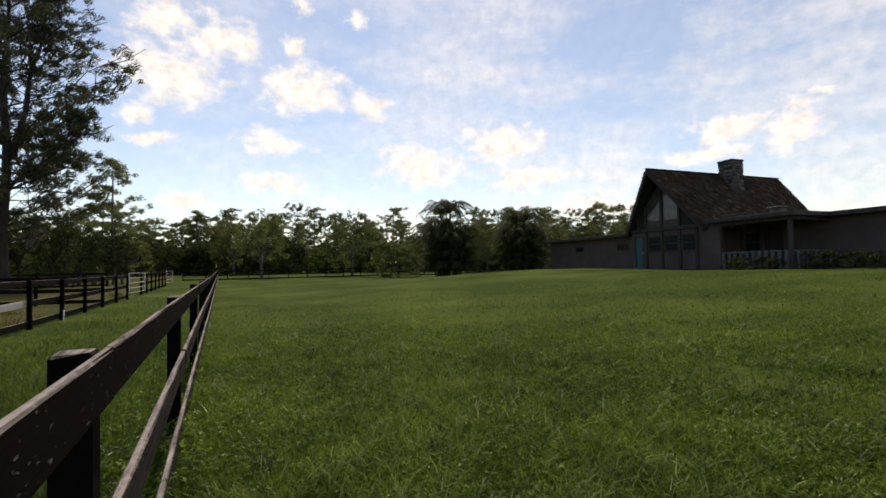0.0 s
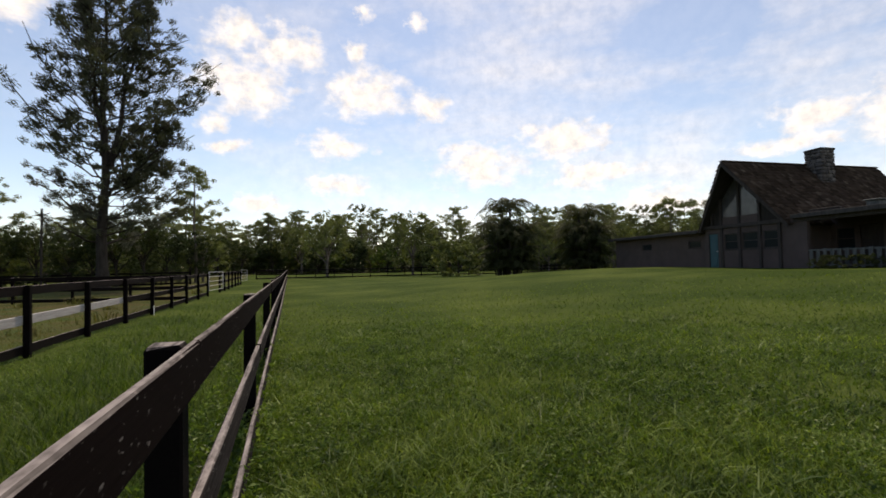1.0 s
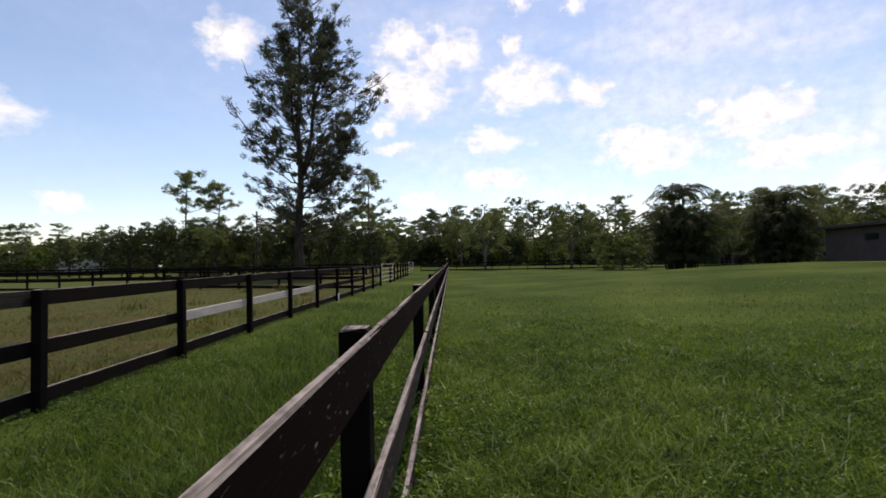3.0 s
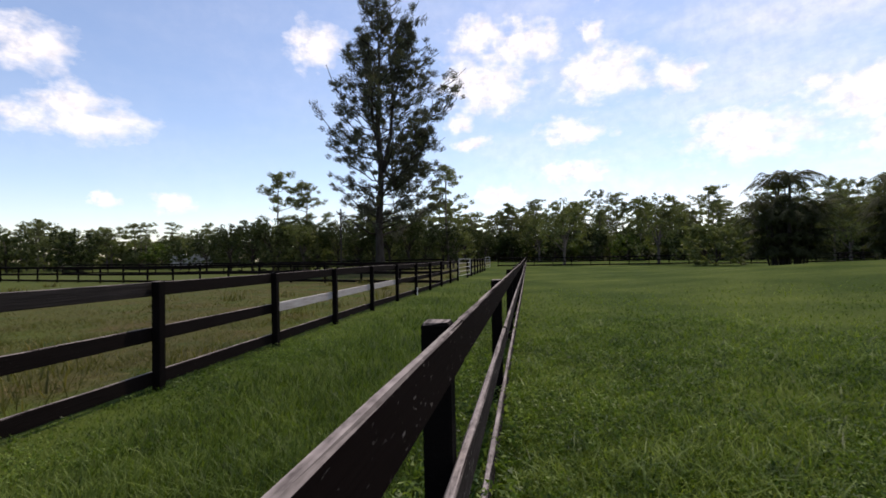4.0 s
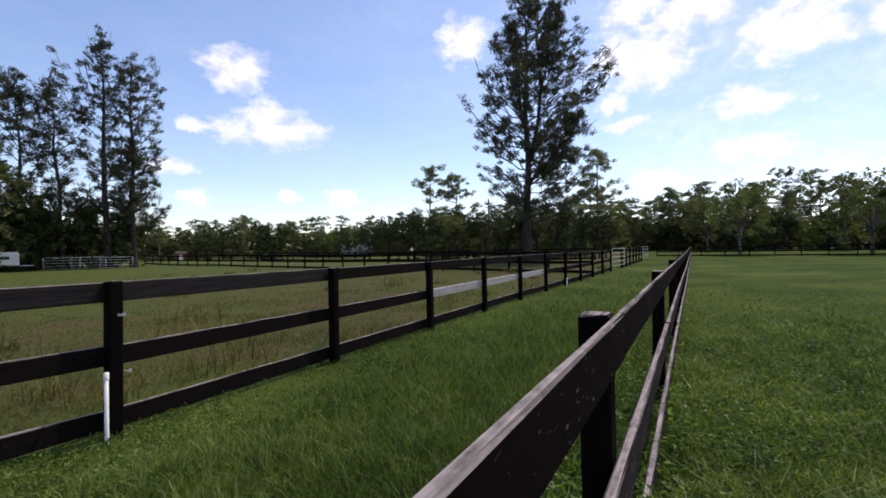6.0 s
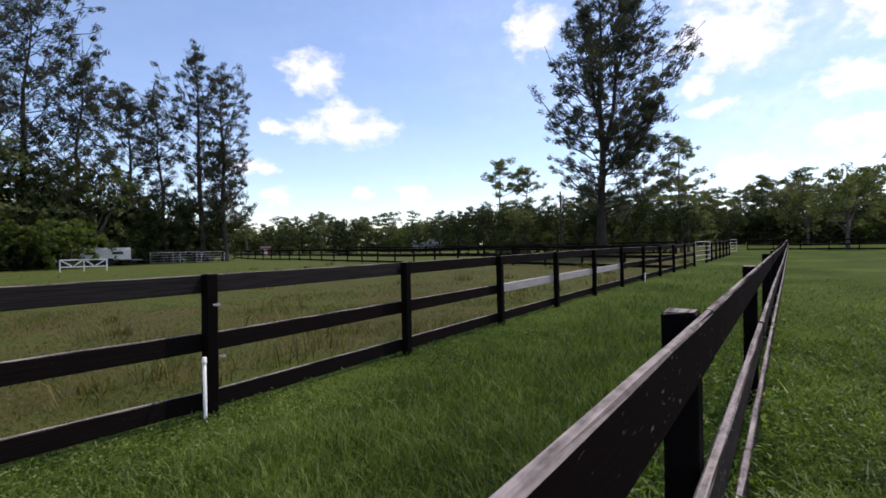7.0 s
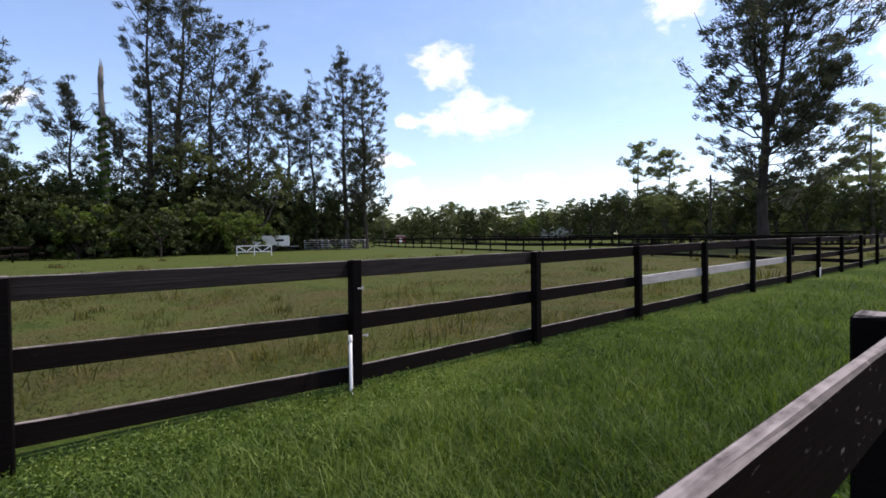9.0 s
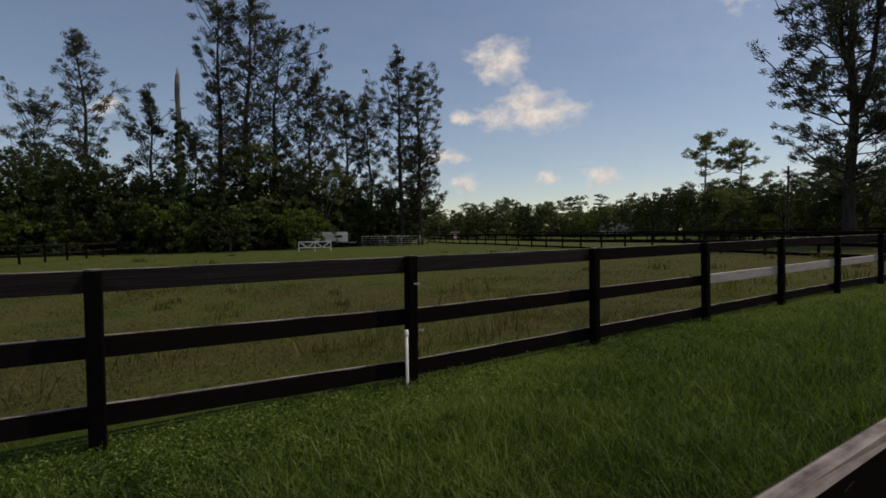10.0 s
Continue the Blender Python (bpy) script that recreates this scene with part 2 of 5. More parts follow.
def ground_build(t, pos):
    p = world_pos(t)
    sep = t.nodes.new("ShaderNodeSeparateXYZ")
    t.links.new(p, sep.inputs[0])
    wide = noise_node(t, p, 0.22, 5.0, 0.6)
    fine = noise_node(t, p, 9.0, 6.0, 0.7)
    blade = noise_node(t, p, 55.0, 3.0, 0.6)
    lawn = mix(t, ramp(t, fine.outputs["Fac"], [(0.3, (0, 0, 0)), (0.7, (1, 1, 1))]), (0.012, 0.024, 0.004), (0.048, 0.078, 0.012))
    lawn = mix(t, ramp(t, wide.outputs["Fac"], [(0.42, (0, 0, 0)), (0.68, (0.85, 0.85, 0.85))]), lawn, (0.082, 0.106, 0.022))
    dry = mix(t, ramp(t, fine.outputs["Fac"], [(0.3, (0, 0, 0)), (0.7, (1, 1, 1))]), (0.03, 0.034, 0.012), (0.095, 0.086, 0.034))
    dry = mix(t, ramp(t, wide.outputs["Fac"], [(0.45, (0, 0, 0)), (0.62, (0.85, 0.85, 0.85))]), dry, (0.06, 0.078, 0.018))
    mid = noise_node(t, p, 0.75, 4.0, 0.6)
    dry = mix(t, ramp(t, mid.outputs["Fac"], [(0.5, (0, 0, 0)), (0.66, (0.8, 0.8, 0.8))]), dry, (0.075, 0.056, 0.026))
    dry = mix(t, ramp(t, mid.outputs["Fac"], [(0.34, (0.85, 0.85, 0.85)), (0.46, (0, 0, 0))]), dry, (0.034, 0.055, 0.014))
    away = math_node(t, "MULTIPLY_ADD", sep.outputs[0], -1 / 24, -0.45)
    dry = mix(t, ramp(t, away, [(0.0, (0, 0, 0)), (0.5, (0.6, 0.6, 0.6))]), dry, (0.062, 0.088, 0.02))
    edge = math_node(t, "ADD", sep.outputs[0], math_node(t, "MULTIPLY", wide.outputs["Fac"], 0.8))
    col = mix(t, ramp(t, math_node(t, "MULTIPLY_ADD", edge, 0.5, 2.5), [(0.2, (0, 0, 0)), (0.45, (1, 1, 1))]), dry, lawn)
    far = math_node(t, "LESS_THAN", vec_node(t, "LENGTH", p), 150.0)
    col = mix(t, far, (0.045, 0.06, 0.02), col)
    h = math_node(t, "ADD", fine.outputs["Fac"], math_node(t, "MULTIPLY", blade.outputs["Fac"], 0.6))
    return col, h


ground_mat = material("grass_ground", ground_build, 0.95, 0.04, 1.0)


# ---------------------------------------------------------------- mesh helpers
def mesh_of(name, verts, faces, mats=None, smooth=False):
    me = bpy.data.meshes.new(name)
    me.from_pydata(verts, [], faces)
    me.update()
    if smooth:
        me.shade_smooth()
    return me


def fast_mesh(name, v, quads):
    """A mesh from an (n, 3) array and an (m, k) array of corner numbers."""
    me = bpy.data.meshes.new(name)
    m, k = quads.shape
    me.vertices.add(len(v))
    me.vertices.foreach_set("co", np.ascontiguousarray(v, dtype=np.float32).ravel())
    me.loops.add(m * k)
    me.loops.foreach_set("vertex_index", np.ascontiguousarray(quads, dtype=np.int32).ravel())
    me.polygons.add(m)
    me.polygons.foreach_set("loop_start", np.arange(0, m * k, k, dtype=np.int32))
    me.update(calc_edges=True)
    me.validate()
    return me


def add(name, me, mat, parent=None, label="", m=None):
    ob = new(name, me)
    if mat is not None and not me.materials:
        me.materials.append(mat)
    if parent is not None:
        ob.parent = parent
    if m is not None:
        ob.matrix_basis = m
    if label:
        tagged(ob, label)
    return ob


def part(name, bm, mat, parent, label="", smooth=False):
    me = bpy.data.meshes.new(name)
    bm.normal_update()
    bm.to_mesh(me)
    bm.free()
    if smooth:
        me.shade_smooth()
    return add(name, me, mat, parent, label)


def holder(name, m, label, category, group="", kind=""):
    ob = new(name)
    ob.empty_display_size = 0.2
    ob.matrix_basis = m
    return tagged(ob, label, category, group, kind)


def box(bm, x0, x1, y0, y1, z0, z1, bevel=0.0):
    made = bmesh.ops.create_cube(bm, size=1.0)["verts"]
    for v in made:
        v.co = Vector((x0 + (v.co.x + 0.5) * (x1 - x0), y0 + (v.co.y + 0.5) * (y1 - y0), z0 + (v.co.z + 0.5) * (z1 - z0)))
    if bevel:
        edges = {e for v in made for e in v.link_edges}
        bmesh.ops.bevel(bm, geom=list(edges), offset=bevel, segments=1, affect="EDGES")
    return made


def boxed(x0, x1, y0, y1, z0, z1, bevel=0.0):
    bm = bmesh.new()
    box(bm, x0, x1, y0, y1, z0, z1, bevel)
    return bm


def tube(points, radii, sides=7):
    """Corner and face lists of a tapered tube along points."""
    vs, fs = [], []
    n = len(points)
    for i, (p, r) in enumerate(zip(points, radii)):
        p = Vector(p)
        d = (Vector(points[min(i + 1, n - 1)]) - Vector(points[max(i - 1, 0)])).normalized()
        side = d.orthogonal().normalized()
        if abs(d.z) > 0.3:
            side = Vector((1, 0, 0)) - d * d.x
            side.normalize()
        up = d.cross(side)
        for k in range(sides):
            a = 2 * math.pi * k / sides
            vs.append(p + (side * math.cos(a) + up * math.sin(a)) * r)
    for i in range(n - 1):
        for k in range(sides):
            b, c = i * sides, (i + 1) * sides
            fs.append((b + k, b + (k + 1) % sides, c + (k + 1) % sides, c + k))
    fs.append(tuple(range((n - 1) * sides, n * sides)))
    return vs, fs


def joined(pieces):
    vs, fs = [], []
    for v, f in pieces:
        o = len(vs)
        vs += v
        fs += [tuple(i + o for i in q) for q in f]
    return vs, fs


def leaves(rng, centres, spread, count, length, width, droop=0.0, up=0.0, axis=None, pointed=False):
    """Small leaf quads scattered about centres: an array of corners and one of quads."""
    c = np.repeat(np.asarray(centres, float), count, axis=0)
    sp = np.asarray(spread, float)
    sp = np.repeat(sp, count, axis=0)[:, None] if sp.ndim == 1 else sp
    off = rng.normal(size=c.shape)
    off /= np.linalg.norm(off, axis=1)[:, None] + 1e-9
    off *= rng.random((len(c), 1)) ** 0.45
    off[:, 2] *= 0.75
    p = c + off * sp
    d = rng.normal(size=c.shape)
    if axis is not None:
        d += np.repeat(np.asarray(axis, float), count, axis=0)
    d[:, 2] += up - droop
    d /= np.linalg.norm(d, axis=1)[:, None] + 1e-9
    s = np.cross(d, rng.normal(size=c.shape))
    s /= np.linalg.norm(s, axis=1)[:, None] + 1e-9
    l = length * (0.6 + 0.8 * rng.random((len(c), 1)))
    w = width * (0.6 + 0.8 * rng.random((len(c), 1)))
    if pointed:
        v = np.stack([p - d * l * 0.55 + s * w * 0.6, p + d * l * 0.6, p - d * l * 0.3 - s * w * 0.65], axis=1).reshape(-1, 3)
        return v, np.arange(len(v)).reshape(-1, 3)
    v = np.stack([p - d * l * 0.5, p + s * w * 0.5, p + d * l * 0.5, p - s * w * 0.5], axis=1).reshape(-1, 3)
    return v, np.arange(len(v)).reshape(-1, 4)


# ---------------------------------------------------------------- ground
def smooth(e0, e1, x):
    k = np.clip((x - e0) / (e1 - e0), 0, 1)
    return k * k * (3 - 2 * k)


def ground_z(x, y):
    x, y = np.asarray(x, float), np.asarray(y, float)
    rise = 1.03 * smooth(1.5, 22, x) * (1 - smooth(26, 46, y)) + 0.10 * smooth(22, 30, x) * (1 - smooth(14, 24, y))
    rise = rise * (1 - smooth(60, 120, x))
    dip = -0.12 * smooth(5, 40, -x) + 0.16 * smooth(6, 62, y) + 0.5 * smooth(64, 94, y)
    wave = 0.02 * np.sin(x * 0.9 + 1.3 * np.sin(y * 0.5)) * np.sin(y * 0.7 + 0.4) + 0.03 * np.sin(x * 0.31 + y * 0.23)
    calm = 1 - 0.75 * smooth(-7, -4.5, x) * (1 - smooth(0.5, 3, x))
    return rise + dip + wave * calm * np.clip((np.hypot(x, y) - 1) / 4, 0, 1)


def gz(x, y):
    return float(ground_z(x, y))


def build_ground():
    k = np.linspace(-1, 1, 201)
    line = np.sinh(k * 6.2) / np.sinh(6.2) * 1500
    gx, gy = np.meshgrid(line, line, indexing="ij")
    v = np.stack([gx, gy, ground_z(gx, gy)], -1).reshape(-1, 3)
    i = np.arange(200)
    a, b = np.meshgrid(i, i, indexing="ij")
    q = np.stack([a * 201 + b, (a + 1) * 201 + b, (a + 1) * 201 + b + 1, a * 201 + b + 1], -1).reshape(-1, 4)
    me = fast_mesh("ground", v, q)
    me.shade_smooth()
    return tagged(add("ground", me, ground_mat), "grassy pasture ground rising gently to the house", "ground", kind="structure")


build_ground()


# ---------------------------------------------------------------- fences
def bays(a, b, step=2.44):
    n = max(1, round(math.dist(a, b) / step))
    return [(a[0] + (b[0] - a[0]) * i / n, a[1] + (b[1] - a[1]) * i / n) for i in range(n + 1)]


def board_mesh(length, height, thick, seed):
    """A rough sawn board along y, with a slightly uneven top edge and eased corners."""
    rng = random.Random(seed)
    n = max(2, int(length / 0.3))
    vs, fs = [], []
    for i in range(n + 1):
        y = length * i / n
        bow = 0.006 * math.sin(3.1 * i / n + seed)
        j = [rng.uniform(-0.0014, 0.0014) for _ in range(4)]
        c = 0.006
        for x, z in ((0, c), (c, 0), (thick - c, 0), (thick, c), (thick + j[0], height - c), (thick - c, height + j[1]), (c, height + j[1] + 0.001), (j[2], height - c)):
            vs.append((x + bow, y, z + bow))
    for i in range(n):
        for k in range(8):
            b, c = i * 8, (i + 1) * 8
            fs.append((b + k, c + k, c + (k + 1) % 8, b + (k + 1) % 8))
    fs.append(tuple(range(8)))
    fs.append(tuple(reversed(range(n * 8, n * 8 + 8))))
    return mesh_of("board", vs, [tuple(reversed(f)) for f in fs])


def post_mesh(size, height, seed):
    rng = random.Random(seed)
    bm = boxed(-size / 2, size / 2, -size / 2, size / 2, -0.3, height, 0.008)
    for v in bm.verts:
        if v.co.z > height - 0.02:
            v.co.z += rng.uniform(-0.003, 0.003)
    me = bpy.data.meshes.new("post")
    bm.to_mesh(me)
    bm.free()
    return me


POSTS = {}


def fence(points, label, group, tops=(1.205, 0.71, 0.215), board=(0.155, 0.035), size=0.1, height=1.215, side=1, odd=None, lower=None, joints=None, lift=None, seed=1):
    """Post and board fence along points; side 1 hangs the boards to the left of the run."""
    rng = random.Random(seed)
    x0, y0 = points[0]
    root = holder("fence", pose(x0, y0, gz(x0, y0)), label, "fence", group)
    zs = [gz(*p) for p in points]
    for i, p in enumerate(points):
        key = (size, height, i % 3)
        if key not in POSTS:
            POSTS[key] = post_mesh(size, height, 7 + i)
        d = (points[min(i + 1, len(points) - 1)][0] - points[max(i - 1, 0)][0], points[min(i + 1, len(points) - 1)][1] - points[max(i - 1, 0)][1])
        rz = math.degrees(math.atan2(-d[0], d[1]))
        add("post", POSTS[key], post_paint, root, m=pose(p[0] - x0, p[1] - y0, zs[i] - zs[0] + rng.uniform(-0.006, 0.006), rng.uniform(-0.8, 0.8), rng.uniform(-0.8, 0.8), rz))
    for r, top in enumerate(tops):
        last = len(points) - 1
        ends = list((joints or {}).get(r, (0, *range(2 - r % 2, last, 2))))
        for i, j in zip(ends, ends[1:] + [last]):
            a, b = points[i], points[j]
            run = math.dist(a, b)
            za, zb = zs[i] + (lift or {}).get((r, i), 0), zs[j] + (lift or {}).get((r, j), 0)
            slope = math.degrees(math.atan2(zb - za, run))
            rz = math.degrees(math.atan2(-(b[0] - a[0]), b[1] - a[1]))
            off = (size / 2 + 0.001) * side
            thick = board[1] + (0.009 if lower and r else 0)
            m = pose(a[0] - x0, a[1] - y0, za - zs[0] + top - board[0] + rng.uniform(-0.004, 0.004), 0, 0, rz) @ pose(-off - (thick if side > 0 else 0), 0.003, 0, slope, 0, 0)
            me = board_mesh(run - 0.006, board[0], thick, seed * 31 + r * 7 + i)
            bare = odd and odd(r, i)
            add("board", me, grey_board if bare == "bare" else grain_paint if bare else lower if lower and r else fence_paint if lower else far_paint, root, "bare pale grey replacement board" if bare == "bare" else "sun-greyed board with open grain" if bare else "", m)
    return root


def insulator(root, x, y, z):
    """A small white wire clip screwed to a post."""
    bm = bmesh.new()
    bmesh.ops.create_cone(bm, cap_ends=True, segments=10, radius1=0.01, radius2=0.008, depth=0.04, matrix=pose(x, y, z, 0, 90, 0))
    bmesh.ops.create_cone(bm, cap_ends=True, segments=10, radius1=0.015, radius2=0.015, depth=0.01, matrix=pose(x + 0.03, y + 0.012, z + 0.008, 20, 80, 0))
    part("insulator", bm, grey_board, root, "small white plastic wire insulator")


# the fence beside the camera: posts left of its boards
AX = -0.325
SKEW = 0.018
a_posts = [(AX + SKEW * y, y) for y in [-4.4, -1.38, 1.64, 4.66, 7.8] + [10.85 + 3.0 * i for i in range(19)]]
fence(a_posts, "weathered dark brown three-board fence dividing lawn and grassy lane", "paddock fences", tops=(1.2, 0.735, 0.245), board=(0.15, 0.026), size=0.1, height=1.205, side=-1, lower=worn_paint, seed=3)
# the fence across the lane: boards on its paddock side
b_posts = [(-4.0, y) for y in (-10.75, -8.15, -5.5, -2.9, -0.32, 2.1, 4.71, 7.28, 9.83, 12.45, 15.15)] + [(-3.93, 17.7), (-3.87, 20.3), (-3.8, 22.9), (-3.73, 25.5), (-3.66, 28.1)]
b_fence = fence(b_posts, "dark brown three-board paddock fence with one bare grey board", "paddock fences", side=1, joints={1: (0, 1, 3, 5, 7, 10, 12, 14), 2: (0, 1, 3, 5, 7, 9, 11, 13)}, lift={(1, 3): 0.1, (1, 1): 0.12, (2, 3): 0.16, (2, 1): 0.18}, odd=lambda r, i: "bare" if (r, i) == (1, 7) else "grey" if (r, i) in ((0, 2), (0, 4)) else "", seed=5)
for y, z in ((2.115, 0.94), (2.155, 0.5)):
    insulator(b_fence, 0.08, y - b_posts[0][1], z)
fence(bays((-3.5, 32.0), (-3.3, 45.5)), "dark brown board fence continuing along the lane", "paddock fences", side=1, seed=8)
fence(bays((-4.15, 25.0), (-62, 37.0)), "dark board fence across the far end of the paddock", "paddock fences", side=1, seed=11)
fence(bays((-2.9, 65.0), (46, 65.0)), "dark board fence in front of the woods", "paddock fences", side=1, seed=13)
fence(bays((-8, 50), (-60, 54)), "dark board fence beyond the paddock", "paddock fences", side=1, seed=17)
fence(bays((-29, -10), (-57, 1.0), 2.44), "old dark board fence below the trees", "paddock fences", tops=(1.15, 0.6), side=1, seed=19)


# ---------------------------------------------------------------- house
HOUSE = pose(22.78, 19.0, 1.0, 0, 0, -5.1)


def wall_paint(t, pos):
    n = noise_node(t, world_pos(t), 1.2, 6.0, 0.65)
    streak = noise_node(t, vec_node(t, "MULTIPLY", world_pos(t), (5, 5, 0.5)), 1.0, 4.0)
    col = ramp(t, n.outputs["Fac"], [(0.3, (0.075, 0.055, 0.05)), (0.7, (0.105, 0.078, 0.072))])
    return mix(t, ramp(t, streak.outputs["Fac"], [(0.55, (0, 0, 0)), (0.8, (0.4, 0.4, 0.4))]), col, (0.07, 0.06, 0.058)), n.outputs["Fac"]


wall_mat = material("mauve_brown_stucco", wall_paint, 0.9, 0.15, 0.25)
trim_mat = material("dark_brown_trim", bark_build((0.03, 0.023, 0.02), (0.06, 0.047, 0.042)), 0.75, 0.25, 0.2)
fascia_mat = material("grey_fascia", bark_build((0.035, 0.03, 0.028), (0.075, 0.066, 0.062)), 0.8, 0.2, 0.2)
soffit_mat = material("dark_soffit", bark_build((0.022, 0.018, 0.016), (0.04, 0.032, 0.028)), 0.85, 0.2, 0.2)
shake_mat = material("weathered_wood_shakes", lambda t, p: (ramp(t, math_node(t, "ADD", math_node(t, "MULTIPLY", t.nodes.new("ShaderNodeNewGeometry").outputs["Random Per Island"], 0.65), math_node(t, "MULTIPLY", noise_node(t, world_pos(t), 3.0, 5.0).outputs["Fac"], 0.4)), [(0.1, (0.02, 0.014, 0.01)), (0.75, (0.062, 0.044, 0.033)), (1.0, (0.15, 0.12, 0.1))]),), 0.95, 0.1)
door_mat = material("teal_door_paint", lambda t, p: ramp(t, noise_node(t, p, 2.0, 4.0).outputs["Fac"], [(0.3, (0.02, 0.07, 0.085)), (0.7, (0.03, 0.095, 0.11))]), 0.55, 0.4)
stone_mat = material("chimney_stone", lambda t, p: (ramp(t, math_node(t, "ADD", math_node(t, "MULTIPLY", t.nodes.new("ShaderNodeObjectInfo").outputs["Random"], 0.7), math_node(t, "MULTIPLY", noise_node(t, p, 9.0, 5.0).outputs["Fac"], 0.4)), [(0.1, (0.035, 0.03, 0.028)), (0.9, (0.15, 0.135, 0.125))]), noise_node(t, p, 14.0, 4.0).outputs["Fac"]), 0.95, 0.15, 0.6)
mortar_mat = material("chimney_mortar", bark_build((0.035, 0.032, 0.03), (0.07, 0.065, 0.06)), 0.95, 0.1, 0.4)
slat_mat = material("chalky_slats", bark_build((0.05, 0.053, 0.05), (0.14, 0.147, 0.14)), 0.8, 0.2, 0.2)
metal_mat = material("galvanised_steel", lambda t, p: ramp(t, noise_node(t, p, 6.0, 4.0).outputs["Fac"], [(0.3, (0.3, 0.31, 0.32)), (0.7, (0.45, 0.46, 0.47))]), 0.5, 0.4, 0.0, 0.6)
white_mat = material("white_plastic", lambda t, p: ramp(t, noise_node(t, p, 5.0, 4.0).outputs["Fac"], [(0.3, (0.62, 0.62, 0.6)), (0.7, (0.8, 0.8, 0.78))]), 0.5, 0.4)
red_mat = material("faded_red_paint", bark_build((0.14, 0.016, 0.016), (0.24, 0.03, 0.028)), 0.6, 0.3, 0.2)
pale_mat = material("pale_grey_paint", bark_build((0.25, 0.26, 0.26), (0.38, 0.39, 0.39)), 0.6, 0.3, 0.1)
black_mat = material("dark_rubber", lambda t, p: ramp(t, noise_node(t, p, 8.0, 3.0).outputs["Fac"], [(0.3, (0.012, 0.012, 0.012)), (0.7, (0.03, 0.03, 0.03))]), 0.8, 0.3)
glass_mat = bpy.data.materials.new("window_glass")
glass_mat.use_nodes = True
gb = glass_mat.node_tree.nodes["Principled BSDF"]
gb.inputs["Base Color"].default_value, gb.inputs["Roughness"].default_value = (0.02, 0.024, 0.026, 1), 0.06
gb.inputs["Specular IOR Level"].default_value = 0.6


# the grey base colour stands for sky reflected in the gable panes
sky_pane_mat = material("sky_grey_glass", lambda t, p: ramp(t, noise_node(t, p, 2.0, 3.0).outputs["Fac"], [(0.3, (0.05, 0.048, 0.05)), (0.7, (0.085, 0.08, 0.082))]), 0.15, 0.5)


def wall_with_holes(u0, u1, v0, v1, z0, z1, holes, along):
    """A wall as a ring of boxes round its openings. along 'v': the wall runs in v with thickness u0..u1; holes are (a, b, low, high)."""
    bm = bmesh.new()
    lo, hi = (v0, v1) if along == "v" else (u0, u1)
    cuts = sorted({lo, hi, *[h[0] for h in holes], *[h[1] for h in holes]})

    def put(a, b, c, d):
        if along == "v":
            box(bm, u0, u1, a, b, c, d)
        else:
            box(bm, a, b, v0, v1, c, d)
    for a, b in zip(cuts, cuts[1:]):
        over = sorted([h for h in holes if h[0] < (a + b) / 2 < h[1]], key=lambda h: h[2])
        z = z0
        for h in over:
            if h[2] > z:
                put(a, b, z, h[2])
            z = h[3]
        if z < z1:
            put(a, b, z, z1)
    bmesh.ops.remove_doubles(bm, verts=bm.verts, dist=0.0001)
    return bm


def window(root, u, v0, v1, z0, z1, bars=1):
    w = part("window", boxed(u - 0.02, u + 0.05, v0, v0 + 0.06, z0, z1, 0.005), trim_mat, root)
    for a, b, c, d in ((v1 - 0.06, v1, z0, z1), (v0 + 0.06, v1 - 0.06, z0, z0 + 0.06), (v0 + 0.06, v1 - 0.06, z1 - 0.06, z1)):
        part("frame", boxed(u - 0.02, u + 0.05, a, b, c, d, 0.005), trim_mat, w)
    step = (z1 - z0) / (bars + 1)
    for i in range(bars):
        z = z0 + step * (i + 1)
        part("glazing_bar", boxed(u - 0.01, u + 0.04, v0 + 0.06, v1 - 0.06, z - 0.02, z + 0.02), fascia_mat, w)
    for i in range(bars + 1):
        lo = z0 + (0.06 if i == 0 else step * i + 0.02)
        hi = z1 - 0.06 if i == bars else z0 + step * (i + 1) - 0.02
        part("pane", boxed(u + 0.012, u + 0.018, v0 + 0.06, v1 - 0.06, lo, hi), glass_mat, w)
    part("sill", boxed(u - 0.06, u + 0.06, v0 - 0.05, v1 + 0.05, z0 - 0.05, z0 - 0.001, 0.006), fascia_mat, w)
    return w


